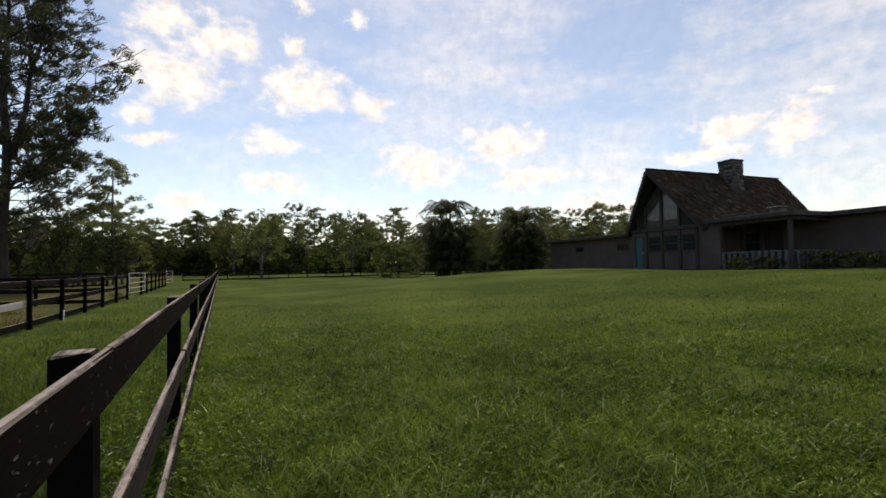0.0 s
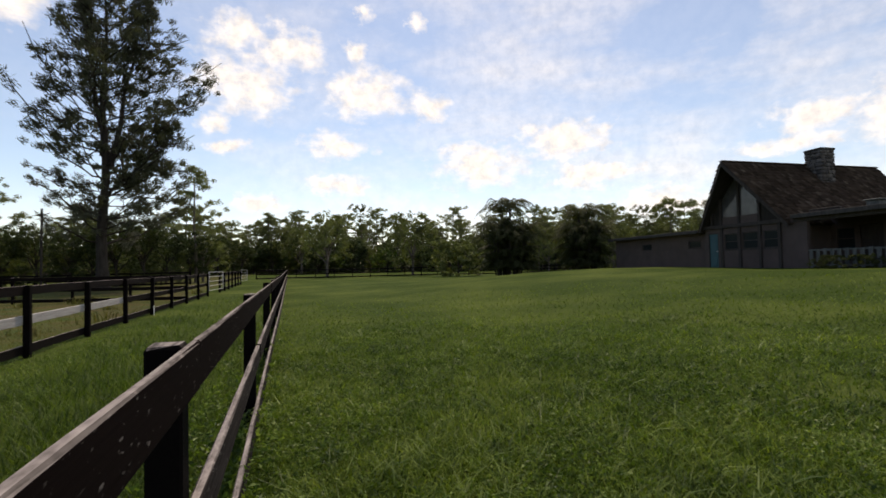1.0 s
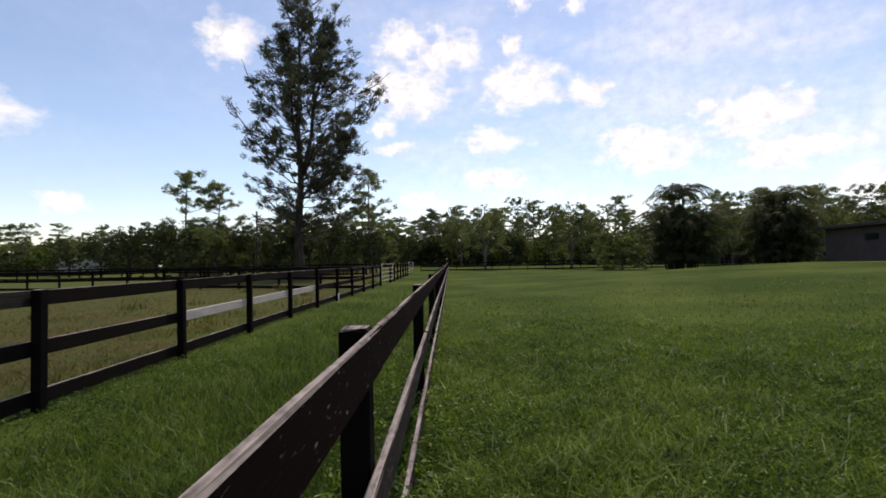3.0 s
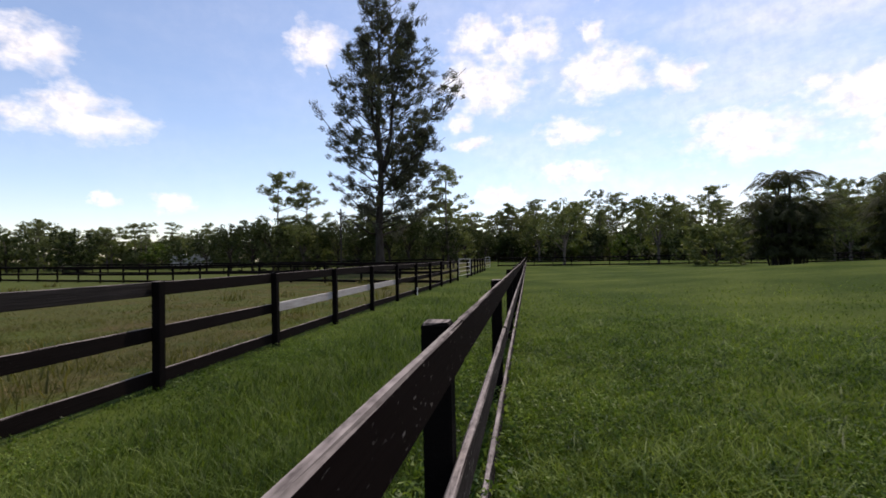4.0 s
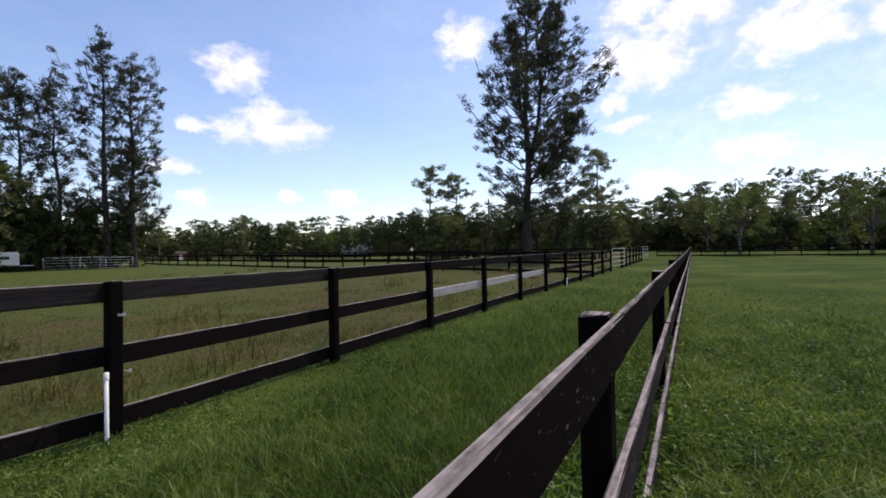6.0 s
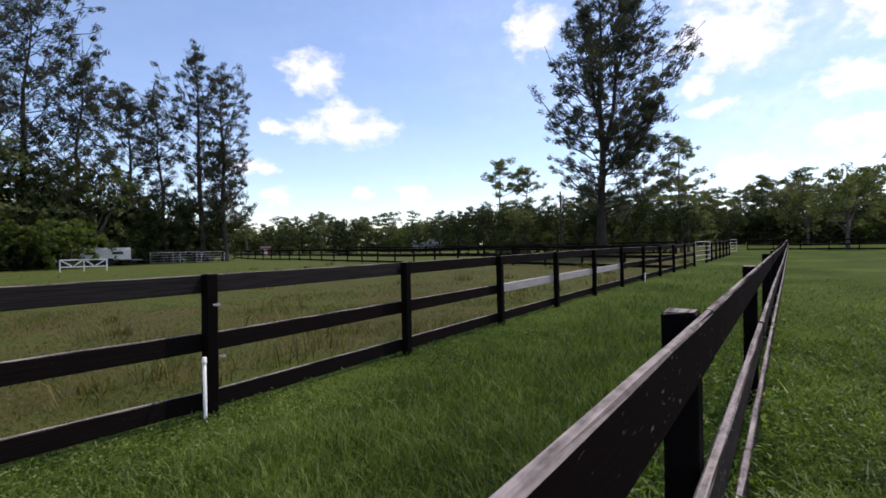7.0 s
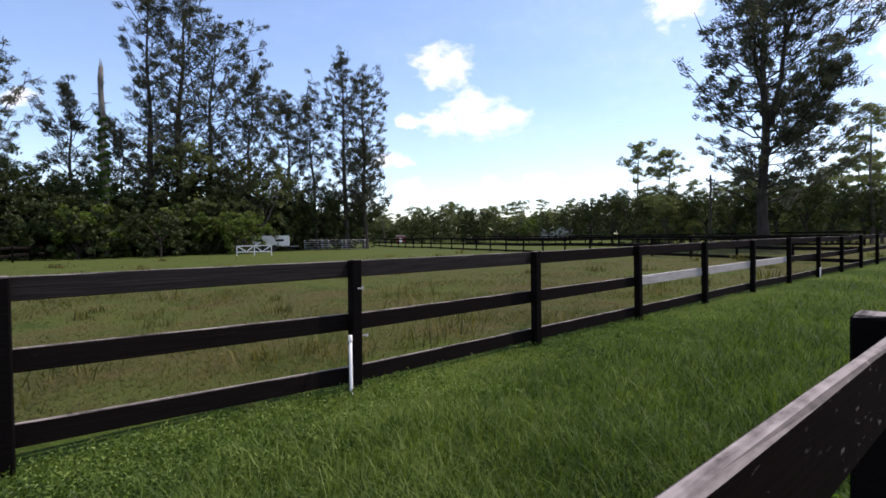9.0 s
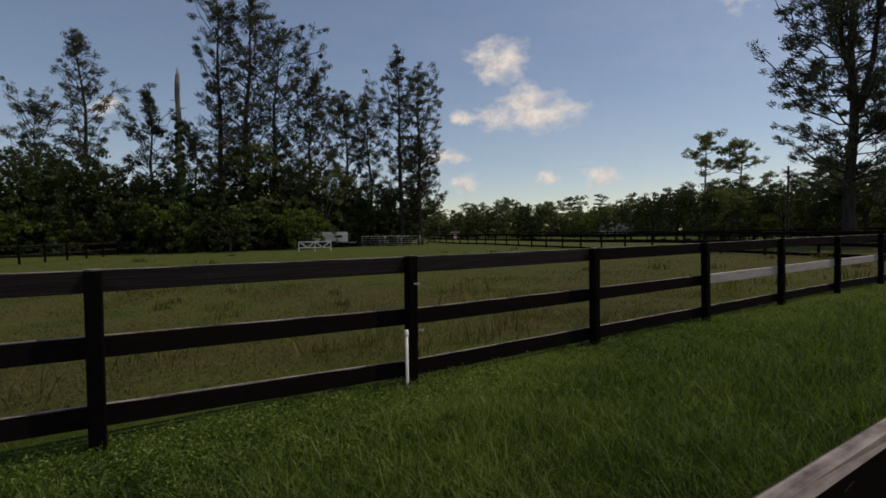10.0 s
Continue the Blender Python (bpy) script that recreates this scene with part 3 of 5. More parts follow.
def build_house():
    root = holder("house", HOUSE, "low brown stucco house with a steep shake-roofed gable and stone chimney", "house")
    U = 1.0
    L, Rr = 2.6, -2.7           # gable wall edges in v
    eave, ridge = 2.42, 5.8      # above the house's ground
    holes = [(1.6, 2.36, 0.0, 2.05), (0.3, 1.2, 1.06, 1.98), (-0.95, 0.0, 1.06, 1.98), (-2.1, -1.25, 1.06, 1.98)]
    # gable wall with door and three windows
    part("wall", wall_with_holes(U, U + 0.2, Rr, L, -0.4, eave, holes, "v"), wall_mat, root)
    # gable triangle: frame timbers with glass between
    half = 2.68
    zt = lambda v: eave + (ridge - 0.25 - eave) * (1 - abs(v - 0.05) / half)
    for v in (2.0, 1.35, 0.15, -1.1, -2.2):
        low = -0.3 if v < 1.9 else eave
        part("mullion", boxed(U - 0.09, U - 0.002, v - 0.08, v + 0.08, low, zt(v) - 0.05, 0.01), trim_mat, root)
    part("beam", boxed(U - 0.11, U - 0.003, Rr, L, eave - 0.14, eave + 0.06, 0.01), trim_mat, root)
    for a, b in ((1.92, 1.43), (1.27, 0.23), (0.07, -1.02), (-1.18, -2.12)):
        bm = bmesh.new()
        glazed = -1 < (a + b) / 2 < 1.2
        low = eave + (0.48 if glazed else 0.06)
        if glazed:
            part("gable_panel", boxed(U - 0.03, U + 0.05, b, a, eave + 0.062, low - 0.002), wall_mat, root)
        top = [bm.verts.new((U + d, v, z)) for d in (0.0, 0.02) for v, z in ((a, low), (b, low), (b, max(low + 0.02, zt(b) - 0.18)), (a, max(low + 0.02, zt(a) - 0.18)))]
        for f in ((0, 1, 2, 3), (7, 6, 5, 4), (0, 4, 5, 1), (1, 5, 6, 2), (2, 6, 7, 3), (3, 7, 4, 0)):
            bm.faces.new([top[i] for i in f])
        # unglazed ends: left one coloured dark for the overhang's shadow, right one is wall
        part("gable_pane", bm, sky_pane_mat if glazed else soffit_mat, root, "gable glass with the sky's reflection put into its grey" if glazed else "dark gable infill: overhang shadow painted at left, wall at right")
    # dark wall closing the gable behind the glass
    bm = bmesh.new()
    tri = [bm.verts.new((U + 0.3 + d, v, z)) for d in (0, 0.1) for v, z in ((half, eave), (-half + 0.1, eave), (0.05, ridge - 0.25))]
    for f in ((0, 1, 2), (5, 4, 3), (0, 3, 4, 1), (1, 4, 5, 2), (2, 5, 3, 0)):
        bm.faces.new([tri[i] for i in f])
    part("gable_backing", bm, soffit_mat, root)
    for v0, v1, z0, z1 in holes[1:]:
        window(root, U + 0.04, v0, v1, z0, z1, 1)
    door = part("door", boxed(U + 0.04, U + 0.09, 1.66, 2.3, 0.02, 2.0, 0.006), door_mat, root, "closed teal blue front door")
    for z0, z1 in ((0.2, 0.85), (1.0, 1.8)):
        part("panel", boxed(U + 0.025, U + 0.041, 1.77, 2.19, z0, z1, 0.012), door_mat, door)
    bm = bmesh.new()
    bmesh.ops.create_uvsphere(bm, u_segments=10, v_segments=6, radius=0.04, matrix=Matrix.Translation((U + 0.0, 1.73, 1.0)))
    part("knob", bm, metal_mat, door, "tarnished metal knob", True)
    for v0, v1, z0, z1 in ((1.6, 1.66, 0, 2.05), (2.3, 2.36, 0, 2.05), (1.66, 2.3, 2.0, 2.05)):
        part("door_frame", boxed(U + 0.0, U + 0.14, v0, v1, z0, z1), trim_mat, root)
    # roof slopes
    back = 11.0
    for s in (1, -1):
        foot = 2.78
        zf = eave - 0.17
        bm = bmesh.new()
        vs = [bm.verts.new((u, s * v, z)) for u in (-0.2, back) for v, z in ((0.0, ridge), (foot, zf), (foot, zf - 0.14), (0.0, ridge - 0.16))]
        vs[1].co.x = vs[2].co.x = 0.8
        for f in ((0, 1, 2, 3), (7, 6, 5, 4), (0, 4, 5, 1), (1, 5, 6, 2), (2, 6, 7, 3), (3, 7, 4, 0)):
            bm.faces.new([vs[i] for i in f])
        bmesh.ops.recalc_face_normals(bm, faces=bm.faces)
        slope = part("roof_slope", bm, soffit_mat, root)
        # rows of split shakes
        rng = np.random.default_rng(5 + s)
        run = math.hypot(foot, ridge - zf)
        rows = 19
        V, F = [], []
        nrm = np.array([0, s * (ridge - zf), foot]) / run
        dwn = np.array([0, s * foot, -(ridge - zf)]) / run
        for r in range(rows):
            d0 = run * r / rows
            u = -0.2 + d0 / run + rng.uniform(-0.05, 0)
            while u < back:
                w = min(rng.uniform(0.13, 0.3), back - u)
                lift, ext = rng.uniform(0.05, 0.08), rng.uniform(0.36, 0.41)
                a0 = np.array([u, 0, ridge]) + dwn * d0 + nrm * 0.006
                b0 = np.array([u, 0, ridge]) + dwn * (d0 + ext) + nrm * lift
                e = np.array([w - 0.012, 0, 0])
                k = len(V)
                V += [a0, a0 + e, b0 + e, b0, b0 - nrm * 0.04, b0 + e - nrm * 0.04]
                F += [(k, k + 1, k + 2, k + 3), (k + 3, k + 2, k + 5, k + 4)]
                u += w
        sh = add("roof_covering", fast_mesh("roof_covering", np.array(V), np.array(F)), shake_mat, slope, "weathered dark split-wood shakes")
        tagged(sh, kind="stuff")
        # barge board along the gable edge
        bm = bmesh.new()
        bv = [bm.verts.new((u, s * v, z)) for v, z, e in ((0.0, ridge + 0.02, -0.2), (foot + 0.02, zf - 0.02, 0.8), (foot + 0.02, zf - 0.24, 0.8), (0.0, ridge - 0.26, -0.2)) for u in (e - 0.05, e - 0.004)]
        for f in ((0, 2, 4, 6), (7, 5, 3, 1), (0, 1, 3, 2), (2, 3, 5, 4), (4, 5, 7, 6), (6, 7, 1, 0)):
            bm.faces.new([bv[i] for i in f])
        bmesh.ops.recalc_face_normals(bm, faces=bm.faces)
        part("barge_board", bm, trim_mat, root)
    part("ridge_cap", boxed(-0.25, back, -0.12, 0.12, ridge + 0.0, ridge + 0.07, 0.03), shake_mat, root)
    # side walls and back
    part("wall", boxed(U + 0.2, 10.6, L - 0.2, L, -0.4, eave), wall_mat, root)
    part("wall", boxed(10.4, 10.6, -2.7, L - 0.2, -0.4, eave), wall_mat, root)
    # back gable
    bm = bmesh.new()
    tri = [bm.verts.new((10.4 + d, v, z)) for d in (0, 0.15) for v, z in ((2.6, eave), (-2.6, eave), (0.0, ridge - 0.2))]
    for f in ((0, 1, 2), (5, 4, 3), (0, 3, 4, 1), (1, 4, 5, 2), (2, 5, 3, 0)):
        bm.faces.new([tri[i] for i in f])
    part("back_gable", bm, wall_mat, root)
    # recessed porch beside the gable, under a flat roof
    P0, P1 = -7.15, -2.7
    part("wall", wall_with_holes(3.6, 3.8, P0, P1, -0.4, 2.44, [(-5.0, -4.0, 0.0, 2.05), (-3.8, -2.95, 0.9, 1.95)], "v"), wall_mat, root)
    part("wall", boxed(U + 0.2, 3.6, P1, P1 + 0.2, -0.4, eave), wall_mat, root)
    part("wall", boxed(U, U + 0.2, -3.55, P1 - 0.002, -0.4, 2.44), wall_mat, root)
    part("back_door", boxed(3.66, 3.72, -4.98, -4.02, 0.02, 2.03, 0.01), trim_mat, root, "dark closed porch door")
    window(root, 3.66, -3.8, -2.95, 0.9, 1.95, 1)
    part("porch_floor", boxed(U, 3.6, P0, P1, -0.3, 0.02), fascia_mat, root)
    part("porch_post", boxed(0.98, 1.13, -7.05, -6.9, -0.4, 2.24, 0.01), fascia_mat, root, "weathered grey porch post")
    part("porch_beam", boxed(0.96, 1.15, -7.15, -2.9, 2.24, 2.46, 0.01), trim_mat, root)
    part("porch_beam", boxed(1.15, 3.6, -7.15, -6.98, 2.24, 2.46, 0.01), trim_mat, root)
    # wing beyond the porch
    part("wall", wall_with_holes(3.6, 3.8, -16.5, P0, -0.4, 2.46, [(-11.6, -10.4, 0.95, 1.95)], "v"), wall_mat, root)
    window(root, 3.66, -11.6, -10.4, 0.95, 1.95, 1)
    part("wall", boxed(3.8, 11.5, -16.5, -16.3, -0.4, 2.46), wall_mat, root)
    part("wall", boxed(11.3, 11.5, -16.3, -2.7, -0.4, 2.46), wall_mat, root)
    part("flat_roof", boxed(0.8, 11.7, -7.3, -2.95, 2.48, 2.58), trim_mat, root, "low flat tar-and-gravel roof")
    part("flat_roof", boxed(3.2, 11.7, -16.9, -7.3, 2.48, 2.58), trim_mat, root)
    part("fascia", boxed(0.74, 0.8, -7.36, -2.95, 2.42, 2.62, 0.008), fascia_mat, root, "grey weathered fascia board")
    part("fascia", boxed(0.8, 3.14, -7.36, -7.3, 2.42, 2.62, 0.008), fascia_mat, root)
    part("fascia", boxed(3.14, 3.2, -16.9, -7.3, 2.42, 2.62, 0.008), fascia_mat, root)
    # porch railing of wide flat slats
    rail = part("porch_railing", boxed(1.03, 1.08, -6.9, -3.55, 0.82, 0.9, 0.006), slat_mat, root, "chalky white slatted porch railing")
    v = -3.62
    i = 0
    while v > -6.85:
        part("slat", boxed(1.0, 1.028, v - 0.16, v, 0.05, 0.88 + 0.02 * (i % 3), 0.004), slat_mat, rail)
        v -= 0.31
        i += 1
    part("bottom_rail", boxed(1.03, 1.08, -6.9, -3.55, 0.12, 0.2, 0.006), slat_mat, rail)
    side = part("side_railing", boxed(1.13, 3.6, -7.08, -7.03, 0.82, 0.9, 0.006), slat_mat, root, "chalky white slatted railing")
    u = 1.25
    while u < 3.4:
        part("slat", boxed(u, u + 0.16, -7.11, -7.082, 0.05, 0.9, 0.004), slat_mat, side)
        u += 0.31
    # low wing towards the palms
    part("wall", wall_with_holes(1.7, 1.9, L, 12.6, -0.9, 2.22, [(3.7, 4.75, 1.3, 1.75), (8.3, 9.35, 1.3, 1.75)], "v"), wall_mat, root)
    for a in (3.7, 8.3):
        window(root, 1.76, a, a + 1.05, 1.3, 1.75, 0)
    part("wall", boxed(1.9, 9.0, 12.4, 12.6, -0.9, 2.22), wall_mat, root)
    part("wall", boxed(8.8, 9.0, L, 12.4, -0.9, 2.22), wall_mat, root)
    part("flat_roof", boxed(1.3, 9.3, L + 0.4, 12.9, 2.22, 2.32), trim_mat, root)
    part("fascia", boxed(1.24, 1.3, L + 0.4, 12.9, 2.17, 2.37, 0.008), fascia_mat, root)
    part("meter_box", boxed(1.52, 1.69, 3.0, 3.2, 1.15, 1.6, 0.015), slat_mat, root, "pale utility meter box on the wall")
    return root


house = build_house()


def build_chimney():
    c = holder("chimney", HOUSE @ pose(6.05, -0.45, 3.9), "square rubble-stone chimney rising through the shake roof", "chimney")
    rng = random.Random(4)
    w, h = 0.95, 2.68
    part("core", boxed(-w / 2 + 0.05, w / 2 - 0.05, -w / 2 + 0.05, w / 2 - 0.05, -0.4, h - 0.08), mortar_mat, c)
    meshes = []
    for k in range(8):
        bm = boxed(-0.5, 0.5, -0.5, 0.5, -0.5, 0.5, 0.2)
        for v in bm.verts:
            v.co += Vector((rng.uniform(-0.1, 0.1), rng.uniform(-0.08, 0.08), rng.uniform(-0.1, 0.1)))
        me = bpy.data.meshes.new("stone")
        bm.to_mesh(me)
        bm.free()
        me.materials.append(stone_mat)
        meshes.append(me)
    z = -0.4
    while z < h - 0.1:
        ht = rng.uniform(0.13, 0.24)
        for side in range(4):
            s = -w / 2
            while s < w / 2 - 0.02:
                ln = min(rng.uniform(0.2, 0.42), w / 2 - s)
                m = pose(0, 0, 0, 0, 0, 90 * side) @ pose(s + ln / 2, -w / 2 + 0.06, z + ht / 2) @ Matrix.Diagonal((ln - 0.02, 0.17, ht - 0.02, 1))
                add("stone", rng.choice(meshes), stone_mat, c, m=m)
                s += ln
        z += ht
    part("cap", boxed(-w / 2 - 0.04, w / 2 + 0.04, -w / 2 - 0.04, w / 2 + 0.04, h - 0.08, h + 0.04, 0.03), mortar_mat, c, "thin mortar cap")
    return c


build_chimney()


def roof_clutter():
    vent = holder("roof_vent", HOUSE @ pose(1.6, -6.1, 2.58), "pale metal vent box on the flat roof", "vent")
    part("housing", boxed(-0.25, 0.25, -0.25, 0.25, 0, 0.3, 0.03), slat_mat, vent)
    part("hood", boxed(-0.32, 0.32, -0.32, 0.32, 0.3, 0.36, 0.02), slat_mat, vent)
    sheet = holder("sheet_panel", HOUSE @ pose(1.7, -4.1, 2.58, 0, 14, 0), "grey sheet panel lying on the roof", "panel")
    part("sheet", boxed(-0.4, 0.5, -0.7, 0.7, 0.1, 0.14, 0.006), fascia_mat, sheet)
    part("batten", boxed(-0.35, -0.25, -0.7, 0.7, 0.0, 0.1, 0.006), trim_mat, sheet)


roof_clutter()


# ---------------------------------------------------------------- trees


def make_tree(name, m, trunk, crown, bark, leaf, label, category="tree", group=""):
    root = holder(name, m, label, category, group)
    me = mesh_of("trunk", *trunk, smooth=True)
    add("trunk", me, bark, root)
    add("crown", fast_mesh("crown", *crown), leaf, root)
    return root


def feather_tree(h, width, seed, limbs=60, bare=0.12, dense=1.0, lean=0.0, uneven=(0.55, 1.2), steep=0.25, full=0.42, taper=1.3, bias=0.0):
    """An Australian pine: straight trunk, many rising limbs with drooping feathery sprays."""
    rng = np.random.default_rng(seed)
    n = 12
    pts = [(lean * (i / n) ** 2 * h + 0.12 * math.sin(i * 1.3 + seed), 0.1 * math.sin(i * 0.9 + 2 * seed), h * i / n - 0.3) for i in range(n + 1)]
    r0 = h * 0.0165
    pieces = [tube(pts, [r0 * (1 - 0.94 * (i / n) ** 0.9) * (1.35 if i == 0 else 1) for i in range(n + 1)], 9)]
    cen, spr, axs = [], [], []
    ang = rng.random() * 6
    form = rng.uniform(*uneven, 9)
    for k in range(limbs):
        f = bare + (0.97 - bare) * (k + rng.random()) / limbs
        ang += 2.4 + rng.normal() * 0.5
        reach = width * 0.5 * (1.0 - 0.82 * max(0, (f - full) / (1 - full)) ** taper) * (0.75 + 0.25 * min(1, (f - bare) / 0.15 + 0.25)) * rng.uniform(0.6, 1.04) * np.interp(f, np.linspace(0, 1, 9), form) * (1 + bias * math.cos(ang - 0.3))
        i = f * n
        j = int(i)
        base = np.array(pts[j]) + (np.array(pts[min(j + 1, n)]) - np.array(pts[j])) * (i - j)
        rise = rng.uniform(steep, steep + 0.4) + 0.95 * f - 0.12
        line = []
        for q in range(5):
            s = q / 4
            kink = rng.normal(size=3) * 0.05 * reach * (1 if 0 < q < 4 else 0)
            line.append(base + kink + np.array([math.cos(ang + 0.25 * s) * reach * s, math.sin(ang + 0.25 * s) * reach * s, reach * rise * s * (0.35 + 0.65 * s)]))
        pieces.append(tube([tuple(p) for p in line], [max(0.022, r0 * 0.24 * (1 - f * 0.6) * (1 - 0.85 * q / 4)) for q in range(5)], 5))
        m = max(5, int(reach * 3.6 * dense))
        arms = [line]
        for w in range(3 if reach > 1.5 else 1):
            st = line[1 + w % 3] + (line[2 + w % 3] - line[1 + w % 3]) * rng.random()
            ta = ang + rng.choice([-1, 1]) * rng.uniform(0.5, 1.1)
            tl = reach * rng.uniform(0.28, 0.5)
            tip = st + np.array([math.cos(ta) * tl, math.sin(ta) * tl, tl * rng.uniform(0.1, 1.1)])
            bow = np.array([0, 0, -0.1 * tl])
            arms.append([st, st + (tip - st) * 0.3 + bow, st + (tip - st) * 0.55 + bow, st + (tip - st) * 0.8 + bow * 0.5, tip])
            pieces.append(tube([tuple(st), tuple(arms[-1][2]), tuple(tip)], [0.05, 0.04, 0.02], 3))
        for q in range(m):
            arm = arms[q % len(arms)]
            s = (0.22 if arm is line else 0.05) + 0.82 * rng.random() ** 0.8
            x = min(s, 1.0) * 4
            j2 = min(3, int(x))
            p = arm[j2] + (arm[j2 + 1] - arm[j2]) * (x - j2)
            p = p + rng.normal(size=3) * np.array([0.3, 0.3, 0.28]) * (0.5 + reach * 0.13)
            cen.append(p)
            spr.append(rng.uniform(0.26, 0.56))
            axs.append(np.array([math.cos(ang), math.sin(ang), rng.uniform(0.0, 1.5)]) * 1.5)
    for q in range(int(10 * dense)):
        cen.append(np.array(pts[-1]) + np.array([rng.normal() * 0.3, rng.normal() * 0.3, rng.uniform(-1.6, 0.9)]))
        spr.append(0.4)
        axs.append(np.array([0, 0, 1.5]))
    v, q = leaves(rng, cen, spr, 31, 0.39, 0.064, axis=axs, pointed=True)
    return joined(pieces), (v, q)


def pine_tree(h, seed, bare=0.55, clumps=26, width=5.0):
    """A slash pine: tall bare trunk, crooked limbs, separate flat puffs of needles."""
    rng = np.random.default_rng(seed)
    n = 9
    bend = rng.normal(size=2) * 0.02
    pts = [(bend[0] * h * (i / n) ** 2 + 0.08 * math.sin(i), bend[1] * h * (i / n) ** 2, h * i / n - 0.3) for i in range(n + 1)]
    r0 = 0.02 * h ** 0.9
    pieces = [tube(pts, [r0 * (1 - 0.85 * i / n) for i in range(n + 1)], 7)]
    cen, spr = [], []
    for k in range(clumps):
        f = bare + (1.0 - bare) * (k + rng.random()) / clumps
        i = min(f * n, n - 0.01)
        j = int(i)
        base = np.array(pts[j]) + (np.array(pts[j + 1]) - np.array(pts[j])) * (i - j)
        a = rng.random() * 6.28
        reach = width * 0.5 * rng.uniform(0.3, 1.0) * (1 - 0.45 * max(0, (f - bare) / (1 - bare)) ** 2)
        end = base + np.array([math.cos(a) * reach, math.sin(a) * reach, reach * rng.uniform(0.05, 0.6)])
        mid = (base + end) / 2 + np.array([0, 0, -0.12 * reach])
        pieces.append(tube([tuple(base), tuple(mid), tuple(end)], [r0 * 0.22, r0 * 0.15, 0.015], 4))
        for k2 in range(5):
            cen.append(base + (end - base) * rng.uniform(0.62, 1.08) + rng.normal(size=3) * np.array([0.42, 0.42, 0.13]))
            spr.append(rng.uniform(0.26, 0.5))
    for k2 in range(5):
        cen.append(np.array(pts[-1]) + rng.normal(size=3) * np.array([0.5, 0.5, 0.2]))
        spr.append(0.45)
    v, q = leaves(rng, cen, spr, 34, 0.28, 0.09, up=0.35, pointed=True)
    return joined(pieces), (v, q)


def broad_tree(h, width, seed, low=0.15, clumps=210, count=32, size=0.155):
    """A spreading broadleaf: forked limbs and a lumpy crown of leaf clumps with gaps."""
    rng = np.random.default_rng(seed)
    pieces, cen, spr = [], [], []
    pieces.append(tube([(0, 0, -0.3), (0.05, 0.04, h * 0.2), (0.1, -0.06, h * 0.42)], [h * 0.026, h * 0.02, h * 0.015], 8))
    tips = []
    for k in range(9):
        a = k * 2.4 + rng.normal() * 0.4
        b = np.array([0.05, 0.0, h * rng.uniform(0.18, 0.42)])
        reach = width * 0.5 * rng.uniform(0.5, 0.95)
        e = b + np.array([math.cos(a) * reach, math.sin(a) * reach, (h - b[2]) * rng.uniform(0.35, 0.9)])
        m = (b + e) / 2 + np.array([0, 0, 0.1 * h]) * rng.uniform(-0.3, 1)
        pieces.append(tube([tuple(b), tuple(m), tuple(e)], [h * 0.011, h * 0.007, 0.02], 5))
        tips.append((m, e))
    for k in range(clumps):
        m, e = tips[k % 9]
        if rng.random() < 0.5:
            p = m + (e - m) * rng.uniform(0.2, 1.1) + rng.normal(size=3) * width * 0.08
        else:
            a, z = rng.random() * 6.28, low + (1 - low) * rng.random() ** 0.8
            lim = width * 0.5 * math.sqrt(max(0.05, 1 - ((z - 0.5) / 0.56) ** 2))
            p = np.array([math.cos(a) * lim * rng.uniform(0.55, 1.0), math.sin(a) * lim * rng.uniform(0.55, 1.0), z * h])
        p[2] = min(max(p[2], low * h), h * 1.02)
        cen.append(p)
        spr.append(rng.uniform(0.035, 0.085) * (width + h) * 0.5)
    v, q = leaves(rng, cen, spr, count, size * 1.5, size * 1.1, droop=0.2, pointed=True)
    return joined(pieces), (v, q)


